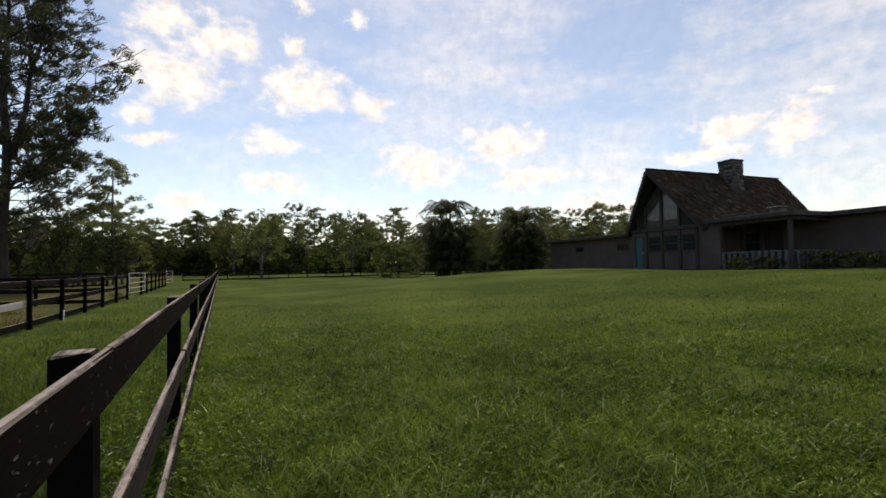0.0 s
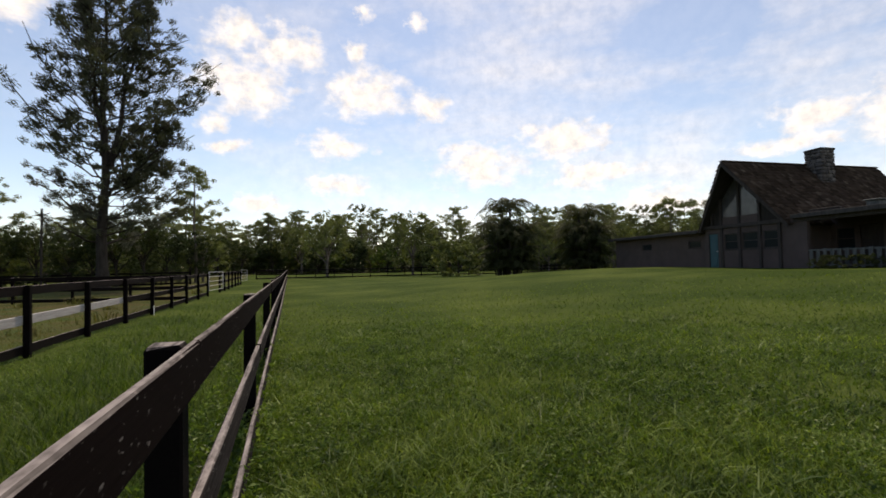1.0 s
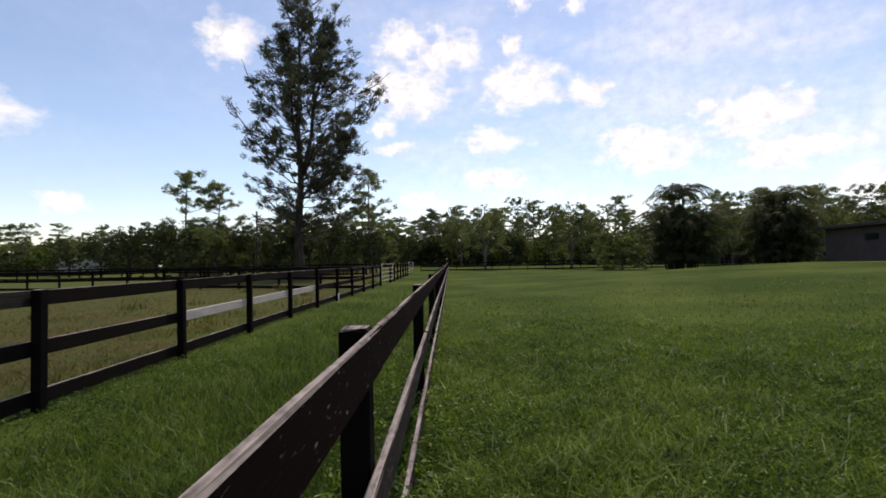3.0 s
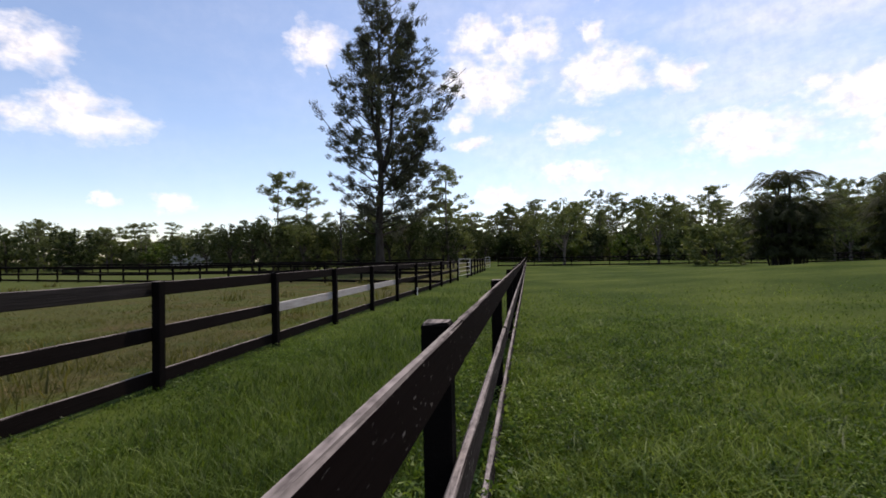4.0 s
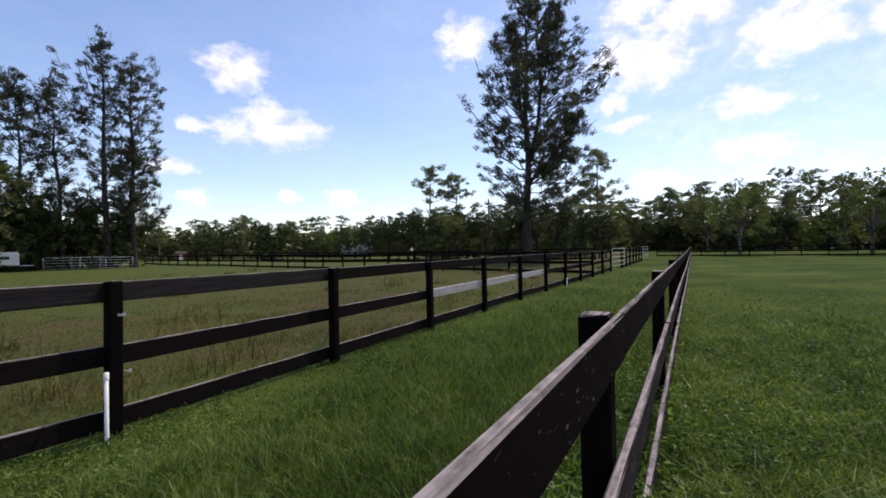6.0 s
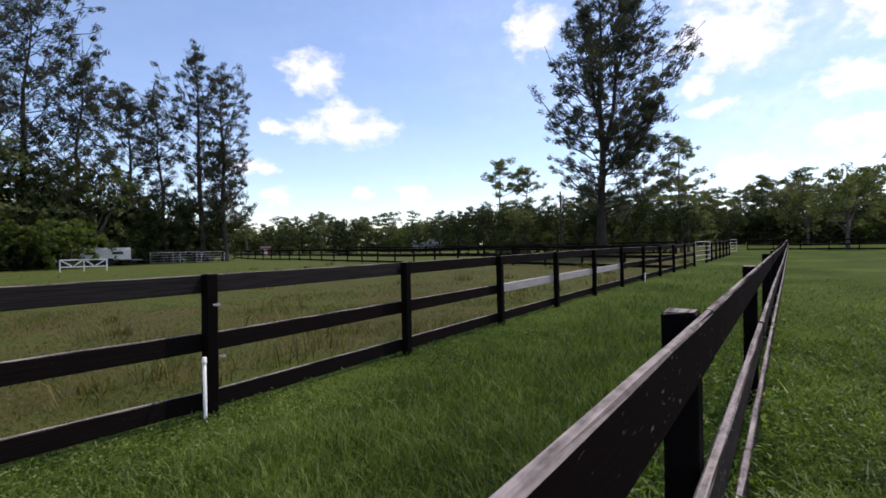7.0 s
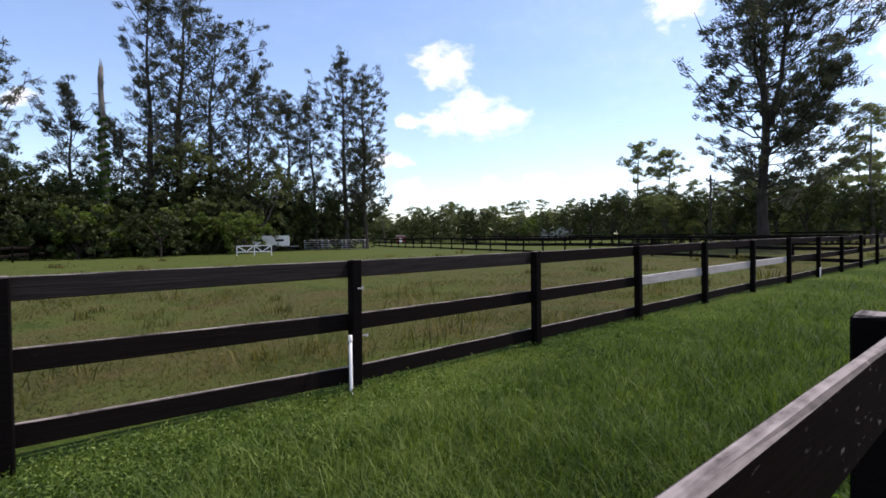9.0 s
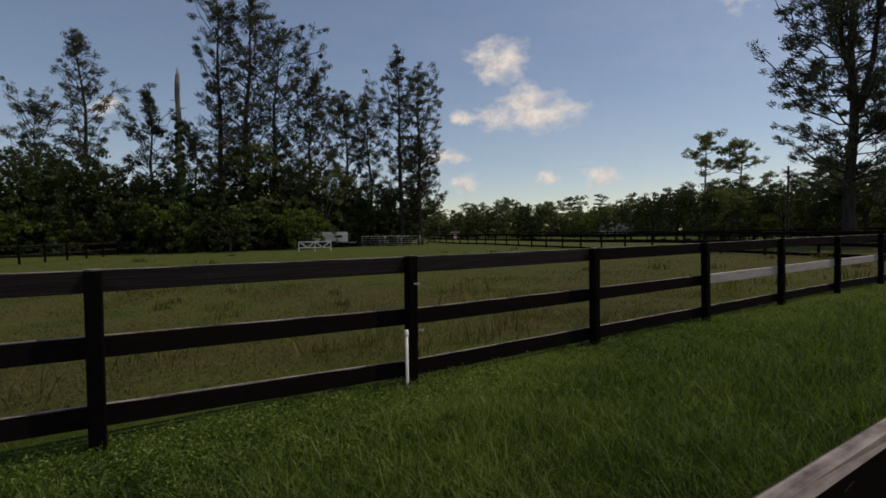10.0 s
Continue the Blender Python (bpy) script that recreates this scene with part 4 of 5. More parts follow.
def palm_clump(h, seed, stems=16, spread=1.6, fronds=9, reach=2.3):
    """A clump of slender feather palms: ringed stems and arching fronds with hanging leaflets."""
    rng = np.random.default_rng(seed)
    pieces, V, Q = [], [], []
    base = 0
    for k in range(stems):
        a = k * 2.4 + rng.normal() * 0.2
        r = spread * math.sqrt((k + 0.5) / stems)
        top = h * rng.uniform(0.42, 0.72) * (1 - 0.15 * r / spread) if k > 4 else h * rng.uniform(0.78, 0.9)
        foot = np.array([math.cos(a) * r * 0.6, math.sin(a) * r * 0.6, -0.2])
        head_ = np.array([math.cos(a) * r, math.sin(a) * r, top])
        pieces.append(tube([tuple(foot), tuple((foot + head_) / 2 + np.array([0, 0, 0.1])), tuple(head_)], [0.08, 0.07, 0.05], 5))
        for layer in range(3):
            for j in range(fronds if layer == 0 else 5):
                fa = j * 6.283 / (fronds if layer == 0 else 5) + rng.normal() * 0.35 + layer
                rc = reach * rng.uniform(0.75, 1.15) * (1.0 if layer == 0 else 0.62)
                lift = rng.uniform(0.7, 1.7) if layer == 0 else rng.uniform(0.1, 0.8)
                start = head_ * np.array([1, 1, (1.0, 0.66, 0.33)[layer]])
                n = 8
                mid = [start + np.array([math.cos(fa) * rc * s, math.sin(fa) * rc * s, rc * (lift * s - (0.2 + lift * 0.8) * s ** 2.2)]) for s in np.linspace(0, 1, n)]
                pieces.append(tube([tuple(p) for p in mid[::2] + [mid[-1]]], [0.025, 0.02, 0.015, 0.01, 0.005], 3))
                side = np.array([-math.sin(fa), math.cos(fa), 0])
                for i in range(1, n):
                    d = mid[i] - mid[i - 1]
                    for s in (-1, 1):
                        for t2 in (0.0, 0.33, 0.67):
                            p = mid[i - 1] + d * t2
                            ln = 0.62 * (1 - 0.6 * abs(i / n - 0.4))
                            tip = p + side * s * ln * 0.6 + d * 0.9 + np.array([0, 0, -0.3 * rng.uniform(0.2, 1.4)])
                            w = d / (np.linalg.norm(d) + 1e-6) * 0.035
                            V += [p - w, p + w, tip]
                            Q.append((base, base + 1, base + 2))
                            base += 3
    return joined(pieces), (np.array(V), np.array(Q))


def dead_snag(h, seed):
    """A broken dead trunk: knots, splintered top, short stubs, vines round its lower two thirds."""
    rng = np.random.default_rng(seed)
    pts = [(0.06 * math.sin(i * 0.8), 0.06 * math.cos(i * 1.1), h * i / 16 - 0.3) for i in range(17)]
    pieces = [tube(pts, [0.27 - 0.006 * i + 0.05 * rng.random() for i in range(17)], 8)]
    top = np.array(pts[-1])
    for k in range(4):
        a = k * 1.6 + rng.random()
        p = top + np.array([math.cos(a) * 0.09, math.sin(a) * 0.09, -0.3])
        pieces.append(tube([tuple(p), tuple(p + np.array([0.02, 0.02, rng.uniform(0.5, 1.1)]))], [0.08, 0.015], 4))
    for k in range(7):
        f = 0.66 + 0.045 * k
        a = k * 2.4 + rng.random()
        ln = rng.uniform(0.35, 1.1)
        b = np.array([0, 0, h * f])
        pieces.append(tube([tuple(b), tuple(b + np.array([math.cos(a) * ln * 0.6, math.sin(a) * ln * 0.6, 0.1])), tuple(b + np.array([math.cos(a) * ln, math.sin(a) * ln, rng.uniform(0, 0.4)]))], [0.06, 0.04, 0.012], 5))
    cen = [np.array([math.cos(k * 1.3) * 0.26, math.sin(k * 1.3) * 0.26, h * f]) for k, f in enumerate(np.linspace(0.08, 0.74, 72))]
    spr = [0.5 * (1 - 0.45 * k / 72) * rng.uniform(0.6, 1.2) for k in range(72)]
    v, q = leaves(rng, cen, spr, 60, 0.24, 0.18, droop=0.5)
    return joined(pieces), (v, q)


def bearing(az):
    """Bearings in the planting lists are counted from a stake a little left of the y axis."""
    return 1.0115 * az + 1.2


def at(az, dist, turn=0.0, s=1.0, sink=0.05, sz=None):
    b = radians(bearing(az))
    x, y = dist * math.sin(b), dist * math.cos(b)
    return pose(x, y, gz(x, y) - sink, 0, 0, turn) @ Matrix.Diagonal((s, s, sz or s, 1))


def forked_feather_tree():
    """An old Australian pine: one stout trunk that parts into several rising leaders, fuller on one side."""
    kinds = [((0.0, 0.0, 0.0), 0.0, feather_tree(27.0, 13.8, 21, limbs=92, bare=0.14, dense=0.9, uneven=(0.75, 1.12), steep=0.1, full=0.4, taper=1.25, bias=0.22)),
             ((0.5, 0.1, 10.0), 9.0, feather_tree(14.5, 5.2, 23, limbs=30, bare=0.3, dense=0.9, uneven=(0.6, 1.2), steep=0.8, full=0.5, taper=1.3)),
             ((-0.1, 0.2, 11.0), -7.0, feather_tree(13.0, 4.4, 25, limbs=24, bare=0.3, dense=0.9, uneven=(0.6, 1.2), steep=0.8, full=0.5, taper=1.3)),
             ((0.3, -0.2, 7.4), 38.0, feather_tree(7.4, 4.2, 27, limbs=24, bare=0.2, dense=1.5, uneven=(0.6, 1.2), steep=0.6, full=0.6, taper=1.4))]
    wood, corners, faces, count = [], [], [], 0
    for place, lean, ((tv, tf), (cv, cf)) in kinds:
        m = pose(*place, 0, lean, 0)
        wood.append(([m @ Vector(p) for p in tv], tf))
        turn = np.array(m)
        corners.append(cv @ turn[:3, :3].T + turn[:3, 3])
        faces.append(cf + count)
        count += len(cv)
    return joined(wood), (np.concatenate(corners), np.concatenate(faces))


# the tall feathery tree past the paddock
make_tree("tree", at(-17.7, 46, 0), *forked_feather_tree(), bark_dark, leaf_feather,
          "tall dark Australian pine standing alone beyond the paddock fence")
# the tall stand at the paddock's far side
STAND = [(-82.6, 56, 27, 9.5, 31), (-80.3, 57, 29, 10.5, 41), (-77.4, 58, 25, 11, 32), (-73.6, 57, 19.5, 9.5, 36), (-62.9, 60, 24, 7.5, 33), (-60.7, 61, 22.5, 7, 34), (-66.3, 61, 18, 8, 35), (-68.9, 60, 18.5, 7, 42),
         (-60.6, 62, 13.5, 8, 43), (-89.0, 60, 17.5, 6, 37), (-94.1, 60, 22, 6.5, 38), (-98.0, 60, 15, 6.5, 39), (-85.0, 64, 14, 7, 40)]
for az, dist, h, w, seed in STAND:
    make_tree("tree", at(az, dist, seed * 37), *feather_tree(h, w, seed, limbs=38, bare=0.2, dense=0.85, lean=0.05 * ((seed % 3) - 1), uneven=(0.45, 1.25), steep=0.75, full=0.6, taper=1.6), bark_dark, leaf_feather,
              "tall thin feathery Australian pine above the thicket", group="stand of tall pines")
make_tree("dead_tree", at(-86.5, 54), *dead_snag(17.9, 3), bark_snag, leaf_vine, "bare dead snag with vines climbing its trunk")

# kinds that repeat
rng0 = random.Random(12)
PINES = [make_tree("pine_tree", at(*p), *pine_tree(12.5, 60 + i, bare=0.58 + 0.05 * (i % 3), clumps=15 + 3 * (i % 3), width=5.2 + 0.8 * (i % 2)), bark_pine, leaf_pine,
                   "slash pine with a bare trunk and tufted crown", group="woods") for i, p in enumerate(((-9.7, 60, 0, 1.04), (-29.2, 70, 30, 1.08), (-26.2, 68, 90, 0.96), (8.1, 96, 60, 1.06), (-2, 96, 10, 0.86)))]
OAKS = [make_tree("oak_tree", at(*p), *broad_tree(9.5, 8.5, 80 + i, low=(0.05, 0.24, 0.08, 0.3)[i], clumps=185, count=27, size=0.175), bark_pine, leaf_broad,
                  "rounded broadleaf tree in the wood's edge", group="woods") for i, p in enumerate(((-26, 62, 0, 0.55), (4, 70, 50, 0.95), (14, 69, 10, 0.95), (-22, 64, 200, 0.6)))]
DARK_OAK = make_tree("oak_tree", at(-95.5, 56, 20, 0.98), *broad_tree(9.5, 8.5, 88, low=0.0, clumps=190, count=28, size=0.17), bark_dark, leaf_shade, "dense dark broadleaf tree in the thicket", group="thicket")
SHRUBS = [make_tree("shrub", at(*p), *broad_tree(4.2, 5.2, 90 + i, low=0.02, clumps=110, count=25, size=0.15), bark_dark, leaf_bright if i % 2 else leaf_shade,
                    "leafy green shrub in the undergrowth", "shrub", "undergrowth") for i, p in enumerate(((-82, 50, 0, 1.0), (-74, 52, 40, 1.0), (-39.0, 88, 0, 1.1)))]

for k in range(84):           # the wood's edge to the north and north-west
    az = -64 + 112 * (k + rng0.random() * 0.8) / 84
    near = az > -12
    dist = (98 if near else 104 if az < -30 else 84) + rng0.uniform(-6, 12)
    s = rng0.uniform(0.55, 0.98) * dist / 84 * (0.72 if az < -30 else 0.86)
    copy_thing(rng0.choice(OAKS), at(az, dist, rng0.uniform(0, 360), s * 1.1, sz=s))
    for n in range(2 if near else 1):
        a2, d2 = az + rng0.uniform(-1.4, 1.4), dist + rng0.uniform(-8, 10)
        s2 = rng0.uniform(0.56, 0.84) * d2 / 84 * (0.66 if az < -30 else 0.98)
        copy_thing(rng0.choice(PINES), at(a2, d2, rng0.uniform(0, 360), s2 * 1.1, sz=s2))
for k in range(40):           # undergrowth along it
    az = -64 + 112 * (k + rng0.random()) / 40
    dist = (90 if az > -12 else 94 if az < -30 else 70) + rng0.uniform(-3, 6)
    copy_thing(rng0.choice(SHRUBS), at(az, dist, rng0.uniform(0, 360), rng0.uniform(0.6, 1.05) * dist / 66, 0.9))
for k in range(34):           # thicket under the tall stand
    az = -108 + 46 * (k + rng0.random()) / 34
    dist = 53 + rng0.uniform(-2, 6) + (9 if az > -74.5 else 0)
    copy_thing(rng0.choice(SHRUBS), at(az, dist, rng0.uniform(0, 360), rng0.uniform(1.05, 1.6), 1.1))
for az, dist, s in ((-79.6, 57, 1.25), (-75.5, 56, 1.3), (-77.6, 55, 1.05), (-97, 58, 0.8), (-86, 59, 0.75), (-72, 58, 1.1), (-68, 62, 0.55), (-65, 62, 0.5),
                    (-29, 60, 0.62), (-26.5, 57, 0.6), (-23.5, 60, 0.68), (-20.5, 56, 0.72), (-17.5, 58, 0.78), (-14.5, 56, 0.74), (-12, 60, 0.76), (-9, 62, 0.74)):
    copy_thing(OAKS[int(dist) % 4], at(az, dist, az * 31, s))
for az, dist, s in ((-36.5, 66, 0.5), (-34.2, 64, 0.62), (-32, 62, 0.66), (-29.8, 60, 0.68), (-27.6, 62, 0.72), (-25, 58, 0.62), (-22.6, 56, 0.6), (-20.2, 54, 0.58), (-18.6, 53, 0.5), (-16.6, 52, 0.62), (-14.4, 54, 0.66), (-12.4, 57, 0.6), (-10.2, 60, 0.6), (-7.6, 88, 0.7), (-5.2, 90, 0.62), (3, 92, 0.6), (7.5, 93, 0.62), (11, 92, 0.6), (15.5, 92, 0.62), (-2, 91, 0.6), (-66.2, 60, 0.8), (-63, 61, 0.72), (-60.8, 63, 0.6), (-69.4, 61, 0.75), (-84.3, 57, 0.8), (-88.2, 57, 0.85), (-92, 57, 0.9), (-99, 56, 1.0), (-102.5, 57, 0.95), (-81, 58, 0.85), (-77.5, 58, 0.9), (-106, 56, 0.9), (-74.8, 60, 0.8)):
    copy_thing(DARK_OAK, at(az, dist, az * 53, s))
for k in range(20):           # a second row behind
    az = -66 + 114 * (k + rng0.random() * 0.8) / 20
    dist = (90 if az > -12 else 122 if az < -30 else 100) + rng0.uniform(-4, 8)
    copy_thing(rng0.choice(OAKS), at(az, dist, rng0.uniform(0, 360), rng0.uniform(0.8, 1.0) * dist / 92 * (0.74 if az < -30 else 1.0)))


def far_woods():
    """The shaded inside of the woods: one loose band of large leaf masses."""
    rng = np.random.default_rng(77)
    az = np.radians(rng.uniform(-112, 60, 1500))
    d = np.where(np.degrees(az) < -66, 66, np.where(np.degrees(az) < -28, 126, np.where(np.degrees(az) < -10, 106, 96))) + rng.uniform(0, 8, 1500)
    c = np.stack([d * np.sin(az), d * np.cos(az), rng.uniform(0.2, 6.0, 1500) * np.where(d > 100, 1.0, 0.9)], 1)
    v, q = leaves(rng, c, np.full(1500, 1.8), 26, 1.0, 0.8, pointed=True)
    return tagged(add("far_woods", fast_mesh("far_woods", v, q), leaf_broad), "dark dense foliage deep in the woods", "woods", kind="stuff")


far_woods()
for k in range(26):           # woods behind the house
    az = 28 + 22 * (k + rng0.random()) / 26
    dist = 85 + rng0.uniform(-6, 14)
    copy_thing(rng0.choice(PINES if k % 2 else OAKS), at(az, dist, rng0.uniform(0, 360), rng0.uniform(0.78, 1.0), 0.4))

make_tree("palm_clump", at(25.4, 42), *palm_clump(6.9, 5, 30, 1.9, 9, 2.1), bark_dark, leaf_palm, "dense dark clump of tall areca palms on the lawn", "palm", "palm clumps")
make_tree("palm_clump", at(34.2, 43), *palm_clump(6.0, 6, 26, 1.7, 9, 1.9), bark_dark, leaf_palm, "dark clump of areca palms beside the house", "palm", "palm clumps")
make_tree("shrub", at(19.4, 61, 0, 1.0, 1.0), *broad_tree(5.4, 6.8, 99, low=0.0, clumps=150, count=40, size=0.16), bark_dark, leaf_broad, "rounded green shrub before the far fence", "shrub")
for m, w, h, sd in ((HOUSE @ pose(0.5, -5.6, -0.1), 2.6, 0.65, 101), (HOUSE @ pose(1.8, -8.6, -0.1), 3.2, 0.8, 102), (HOUSE @ pose(2.6, -12.0, -0.1), 3.8, 0.75, 103)):
    make_tree("shrub", m, *broad_tree(h, w, sd, low=0.0, clumps=120, count=90, size=0.03), bark_dark, leaf_palm, "straggly dark shrub against the house wall", "shrub", "house shrubs")


# ---------------------------------------------------------------- gates and small things
def tube_gate(m, length, label):
    g = holder("metal_gate", m, label, "gate", "farm gates")
    for i in range(5):
        z = 0.2 + 0.25 * i
        part_mesh = mesh_of("bar", *tube([(0, 0.03, z), (0, length - 0.03, z)], [0.014, 0.014], 8), smooth=True)
        add("bar", part_mesh, metal_mat, g)
    for y in (0.0, length):
        add("upright", mesh_of("upright", *tube([(0.002, y, 0.16), (0.002, y, 1.2)], [0.019, 0.019], 8), smooth=True), metal_mat, g)
    return g


tube_gate(pose(-3.62, 28.25, gz(-4, 28) + 0.1, 0, 0, -5), 3.6, "galvanised five-bar tube gate standing slightly ajar")
tube_gate(pose(-3.27, 45.7, gz(-4, 46) + 0.1, 0, 0, -4), 3.6, "galvanised tube gate at the lane's far end")


for az, turn in ((-67.6, 68), (-65.6, 67), (-63.4, 65)):
    x, y = 55 * math.sin(radians(bearing(az))), 55 * math.cos(radians(bearing(az)))
    tube_gate(pose(x, y, gz(x, y), 0, 0, turn - 90), 2.6, "pale tube gate panel standing before the trees")


def pvc_pipe(x, y, top):
    p = holder("standpipe", pose(x, y, gz(x, y)), "white plastic standpipe beside a fence post", "pipe", "standpipes")
    add("pipe", mesh_of("pipe", *tube([(0, 0, -0.05), (0, 0, top - 0.05)], [0.015, 0.015], 10), smooth=True), white_mat, p)
    add("cap", mesh_of("cap", *tube([(0, 0, top - 0.049), (0, 0, top)], [0.02, 0.018], 10), smooth=True), white_mat, p)


pvc_pipe(-3.9, 2.0, 0.54)
pvc_pipe(-3.85, 17.55, 0.3)


def jump_panel():
    x, y = 44.5 * math.sin(radians(bearing(-73))), 44.5 * math.cos(radians(bearing(-73)))
    j = holder("white_jump", pose(x, y, gz(x, y), 0, 0, 73), "white-framed jump panel standing in the paddock grass", "jump")
    w, h = 2.8, 0.9
    for a in (-w / 2, 0, w / 2):
        part("leg", boxed(a - 0.04, a + 0.04, -0.04, 0.04, -0.05, h, 0.006), white_mat, j)
    for z in (0.32, h - 0.06):
        part("rail", boxed(-w / 2, w / 2, -0.05, -0.041, z, z + 0.08, 0.003), white_mat, j)
    for k, (a, b) in enumerate(((-1.3, -0.7), (-0.6, -0.1), (0.1, 0.6), (0.7, 1.3))):
        bm = bmesh.new()
        s = 1 if k % 2 else -1
        vs = [bm.verts.new((a + (b - a) * (q + 0.0), yy, 0.42 + (0.4 * q if s > 0 else 0.4 * (1 - q)) + dz)) for yy in (-0.04, -0.02) for q, dz in ((0, -0.05), (1, -0.05), (1, 0.05), (0, 0.05))]
        for f in ((3, 2, 1, 0), (4, 5, 6, 7), (0, 1, 5, 4), (1, 2, 6, 5), (2, 3, 7, 6), (3, 0, 4, 7)):
            bm.faces.new([vs[i] for i in f])
        part("brace", bm, white_mat, j)


jump_panel()


def trailer(az, dist, length, height, body, label, turn):
    x, y = dist * math.sin(radians(bearing(az))), dist * math.cos(radians(bearing(az)))
    t = holder("trailer", pose(x, y, gz(x, y), 0, 0, turn), label, "trailer", "parked trailers")
    part("body", boxed(-length / 2, length / 2, -1.1, 1.1, 0.55, height, 0.12), body, t)
    part("roof", boxed(-length / 2 + 0.05, length / 2 - 0.05, -1.05, 1.05, height, height + 0.06, 0.02), white_mat, t)
    for k in range(2):
        a = -length / 4 + k * length / 2
        part("window", boxed(a - 0.45, a + 0.45, -1.13, -1.102, height - 0.62, height - 0.34, 0.01), glass_mat, t)
    for a in (-0.5, 0.5):
        bm = bmesh.new()
        bmesh.ops.create_cone(bm, cap_ends=True, segments=18, radius1=0.38, radius2=0.38, depth=0.22, matrix=pose(a, -1.0, 0.38, 90, 0, 0))
        part("wheel", bm, black_mat, t)
    part("hitch", boxed(length / 2, length / 2 + 1.0, -0.08, 0.08, 0.5, 0.6, 0.01), metal_mat, t)
    return t


trailer(-37.9, 95, 6.8, 2.5, pale_mat, "pale grey horse trailer parked by the woods", 35)
trailer(-71.4, 58, 4.4, 1.75, white_mat, "white trailer parked under the trees", 70)


def red_shed():
    x, y = 92 * math.sin(radians(bearing(-56.5))), 92 * math.cos(radians(bearing(-56.5)))
    s = holder("red_shed", pose(x, y, gz(x, y), 0, 0, 57), "small red shed with a white door", "shed")
    part("wall", boxed(-0.75, 0.75, -0.75, 0.75, -0.1, 1.35, 0.02), red_mat, s)
    bm = bmesh.new()
    vs = [bm.verts.new((a, b, z)) for a in (-0.88, 0.88) for b, z in ((-0.88, 1.31), (0, 1.7), (0.88, 1.31))]
    for f in ((0, 1, 4, 3), (1, 2, 5, 4), (2, 1, 0), (3, 4, 5), (0, 3, 5, 2)):
        bm.faces.new([vs[i] for i in f])
    part("roof", bm, trim_mat, s)
    part("door", boxed(-0.28, 0.28, -0.79, -0.752, 0.0, 1.1, 0.01), white_mat, s, "white shed door")


red_shed()


def utility_pole():
    x, y = 44 * math.sin(radians(bearing(-22.3))), 44 * math.cos(radians(bearing(-22.3)))
    p = holder("utility_pole", pose(x, y, gz(x, y)), "slim weathered wooden pole standing beyond the fence", "pole")
    add("pole", mesh_of("pole", *tube([(0, 0, -0.3), (0, 0, 3), (0, 0, 6.0)], [0.09, 0.08, 0.07], 9), smooth=True), bark_dark, p)


utility_pole()


# ---------------------------------------------------------------- grass
def blades(rng, x, y, height, width, lean, rows=2):
    """Curved three-sided blades rooted at x, y."""
    n = len(x)
    z = ground_z(x, y)
    a = rng.random(n) * 6.283
    h = height * (0.5 + rng.random(n))
    l = lean * h * (0.3 + 1.2 * rng.random(n))
    b = a + rng.normal(size=n) * 0.6
    w = width * (0.6 + 0.8 * rng.random(n))
    root = np.stack([x, y, z - 0.01], 1)
    side = np.stack([-np.sin(a), np.cos(a), np.zeros(n)], 1) * w[:, None] * 0.5
    fwd = np.stack([np.cos(b), np.sin(b), np.zeros(n)], 1)
    mid = root + fwd * (l * 0.35)[:, None] + np.array([0, 0, 1]) * (h * 0.62)[:, None]
    tip = root + fwd * l[:, None] + np.array([0, 0, 1]) * h[:, None]
    v = np.stack([root - side, root + side, mid + side * 0.8, mid - side * 0.8, tip], 1).reshape(-1, 3)
    k = np.arange(n)[:, None] * 5
    q = np.concatenate([k + np.array([[0, 1, 2]]), k + np.array([[0, 2, 3]]), k + np.array([[3, 2, 4]])], 1).reshape(-1, 3)
    return v, q


def scatter(rng, n, r0, r1, az0, az1, keep, power=1.0):
    """Places thinning out with distance from the camera's stand."""
    u = rng.random(n)
    r = r0 * (r1 / r0) ** (u ** power)
    a = np.radians(az0 + (az1 - az0) * rng.random(n))
    x, y = r * np.sin(a), r * np.cos(a)
    k = keep(x, y)
    return x[k], y[k], r[k]


def grass(name, seed, n, r0, r1, az, keep, height, width, lean, mat, label, grow=0.35, clump=0.0, low=None):
    rng = np.random.default_rng(seed)
    x, y, r = scatter(rng, n, r0, r1, az[0], az[1], keep)
    k = rng.random(len(r)) < (r1 - r) / (r1 * 0.7) + 0.05
    x, y, r = x[k], y[k], r[k]
    tall = 0.75 + 0.5 * (np.sin(x * 1.7 + 2 * np.sin(y * 1.1)) * np.sin(y * 1.9 + 1.5 * np.sin(x * 0.8)) * 0.5 + 0.5)
    if clump:
        tall *= 1 + clump * np.clip(np.sin(x * 0.83 + 3 * np.sin(y * 0.31)) * np.sin(y * 0.97 + 2 * np.sin(x * 0.41)) - 0.35, 0, 1)
    if low:
        tall *= low(x, y)
    v, q = blades(rng, x, y, height * tall, width * (1 + grow * r / 4), lean)
    return tagged(add(name, fast_mesh(name, v, q), mat), label, "grass", kind="stuff")


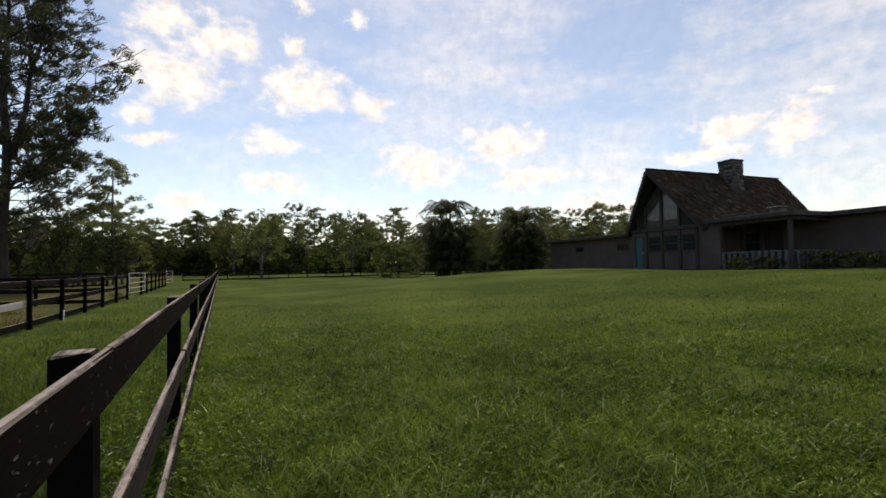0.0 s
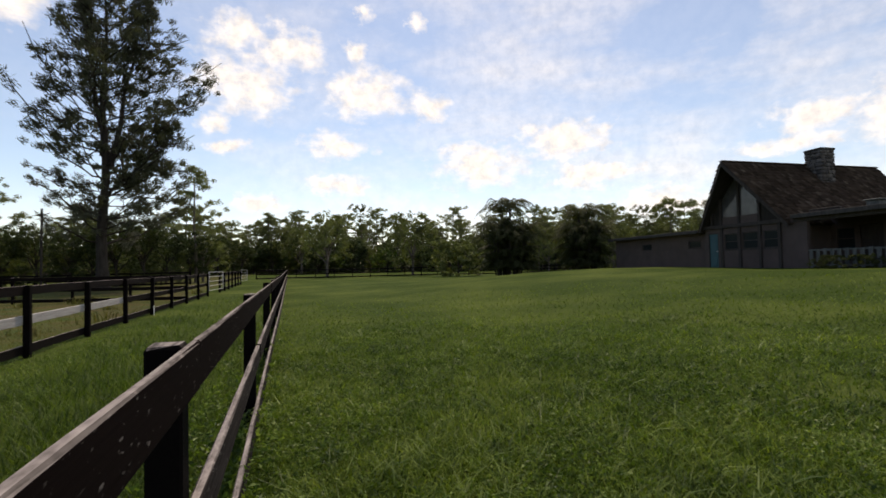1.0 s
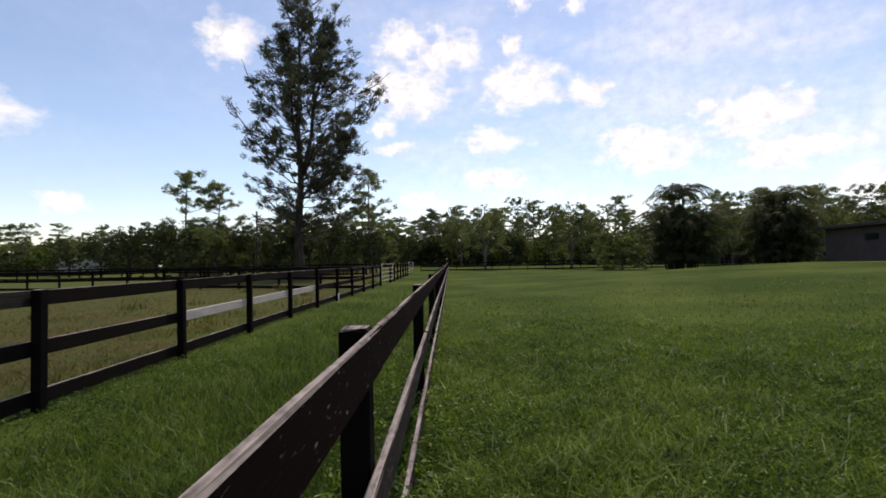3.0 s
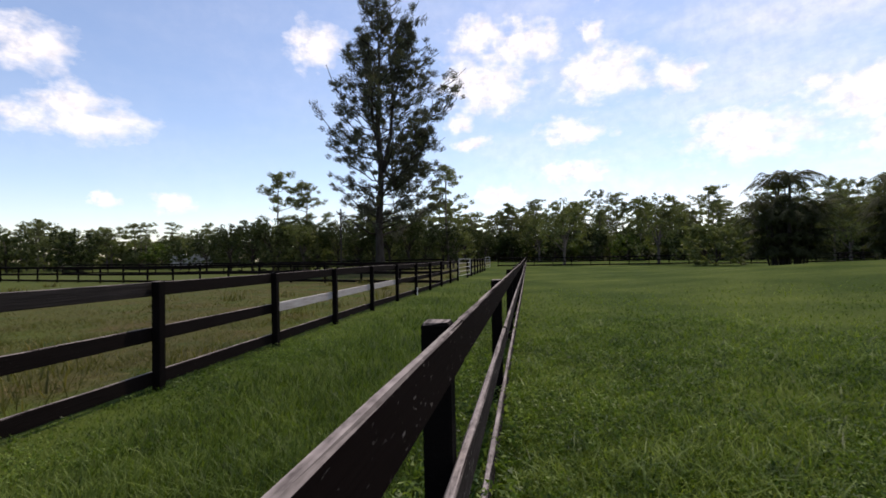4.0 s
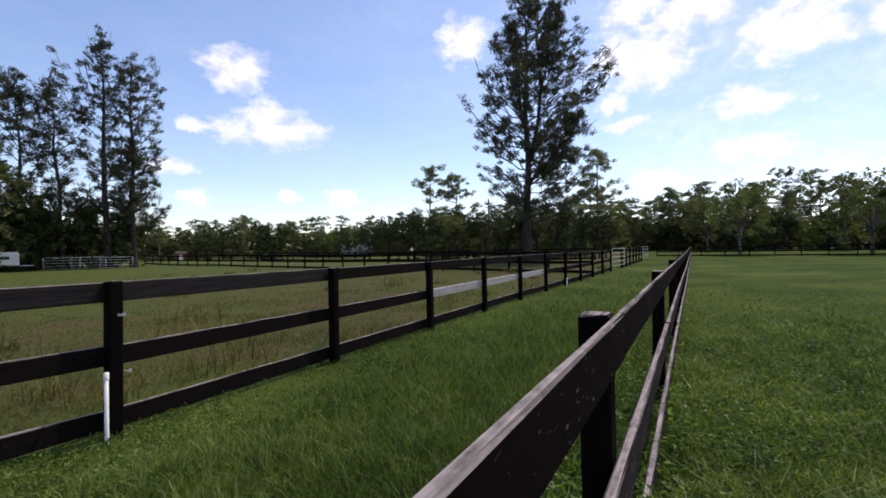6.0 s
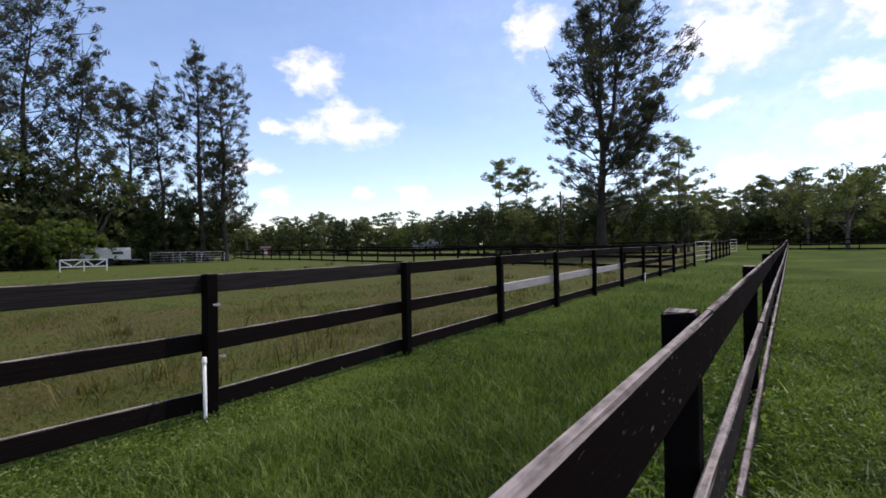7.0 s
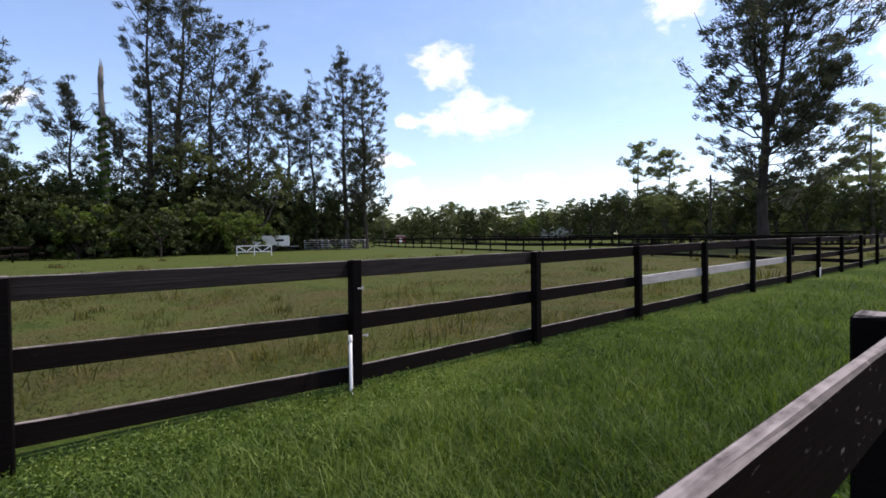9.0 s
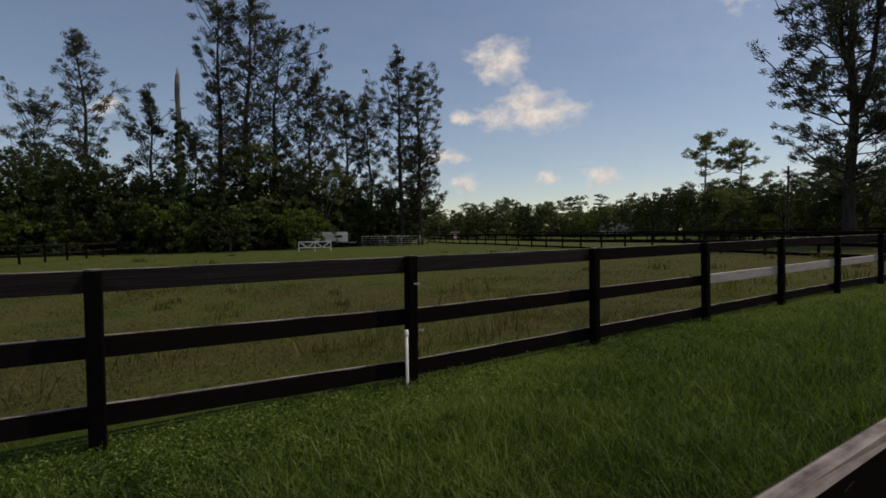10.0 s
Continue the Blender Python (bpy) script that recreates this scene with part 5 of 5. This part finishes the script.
fence_line = lambda y: AX + SKEW * y
on_lawn = lambda x, y: (x > fence_line(y) + 0.0) & (y < 47)
on_lane = lambda x, y: (x < fence_line(y)) & (x > -4.1) & (y < 48)
on_paddock = lambda x, y: (x < -4.0) & (y < 36)
trodden = lambda x, y: 0.3 + 0.7 * smooth(-3.9, -2.7, x)       # shorter along the foot of the paddock fence
grass("lawn_grass", 1, 125000, 0.7, 22, (-12, 72), on_lawn, 0.065, 0.0066, 1.3, grass_lawn, "short green lawn grass with weedy tufts")
grass("lawn_grass", 11, 16000, 0.8, 16, (72, 182), on_lawn, 0.055, 0.009, 1.3, grass_lawn, "short green lawn grass behind the path")
grass("lane_grass", 2, 190000, 0.7, 30, (-104, 0), on_lane, 0.115, 0.0052, 0.95, grass_lane, "taller bright green grass in the lane", low=trodden)
grass("lane_grass", 12, 10000, 0.8, 12, (-182, -104), on_lane, 0.115, 0.009, 0.95, grass_lane, "taller green grass along the lane")
grass("paddock_grass", 3, 120000, 4.2, 45, (-104, -6), on_paddock, 0.045, 0.0055, 1.7, grass_dry, "rough yellowish paddock grass with taller tufts", clump=2.6, low=lambda x, y: 0.4 + 0.6 * smooth(0.1, 1.2, -4.1 - x))


def weeds(name, seed, n, r0, r1, az, keep, size, height, label):
    """Broad weed leaves: small rosettes of rounded leaflets."""
    rng = np.random.default_rng(seed)
    x, y, r = scatter(rng, n, r0, r1, az[0], az[1], keep)
    patch = np.sin(x * 1.3 + 1.7 * np.sin(y * 0.9)) * np.sin(y * 1.1 + 1.1 * np.sin(x * 1.6))
    k = patch > rng.normal(size=len(x)) * 0.5 - 0.1
    x, y, r = x[k], y[k], r[k]
    c = np.stack([x, y, ground_z(x, y) + height * (0.3 + 0.7 * rng.random(len(x)))], 1)
    v, q = leaves(rng, c, np.full(len(c), 0.055), 4, size * 1.5, size * 0.6, up=0.25, pointed=True)
    return tagged(add(name, fast_mesh(name, v, q), weed_leaf), label, "weeds", kind="stuff")


weeds("lawn_weeds", 5, 60000, 0.8, 12, (-12, 72), on_lawn, 0.021, 0.07, "low clover-like weeds among the lawn grass")
weeds("lane_weeds", 6, 70000, 2.2, 16, (-104, -4), lambda x, y: on_lane(x, y) & (x < -2.9 + 0.5 * np.sin(y * 2.1)), 0.018, 0.055, "leafy weeds along the foot of the fence")
weeds("fence_weeds", 7, 16000, 0.8, 14, (-60, 2), lambda x, y: (np.abs(x - fence_line(y) + 0.12) < 0.34), 0.028, 0.24, "leafy weeds under the fence boards")


def tufts(seed, n):
    """Taller brownish tufts scattered over the paddock."""
    rng = np.random.default_rng(seed)
    cx, cy, r = scatter(rng, n, 5.5, 40, -102, -8, on_paddock)
    size = rng.uniform(0.12, 0.42, len(cx))
    k = 46
    x = np.repeat(cx, k) + rng.normal(size=len(cx) * k) * np.repeat(size, k) * 0.7
    y = np.repeat(cy, k) + rng.normal(size=len(cx) * k) * np.repeat(size, k) * 0.7
    keep = x < -4.15
    v, q = blades(rng, x[keep], y[keep], (np.repeat(size, k) * 0.55 + 0.05)[keep], 0.008 * (1 + 0.12 * np.hypot(x, y))[keep], 0.6)
    return tagged(add("paddock_tufts", fast_mesh("paddock_tufts", v, q), grass_tuft), "taller brownish grass tufts in the paddock", "grass", kind="stuff")


grass_tuft = grass_material("brown_tufts", (0.05, 0.056, 0.018), (0.1, 0.096, 0.032), (0.18, 0.145, 0.062))
tufts(9, 90)


def lawn_tufts(seed, n):
    """Coarser curved tufts that stand out of the near lawn."""
    rng = np.random.default_rng(seed)
    cx, cy, r = scatter(rng, n, 0.9, 11, -8, 150, on_lawn)
    k = 20
    size = rng.uniform(0.04, 0.1, len(cx))
    x = np.repeat(cx, k) + rng.normal(size=len(cx) * k) * np.repeat(size, k)
    y = np.repeat(cy, k) + rng.normal(size=len(cx) * k) * np.repeat(size, k)
    keep = x > fence_line(y) + 0.1
    v, q = blades(rng, x[keep], y[keep], (np.repeat(size, k) * 0.7 + 0.03)[keep], 0.0075 * (1 + 0.1 * np.hypot(x, y))[keep], 1.5)
    return tagged(add("lawn_tufts", fast_mesh("lawn_tufts", v, q), weed_leaf), "coarse curling tufts in the lawn grass", "grass", kind="stuff")


lawn_tufts(14, 2500)
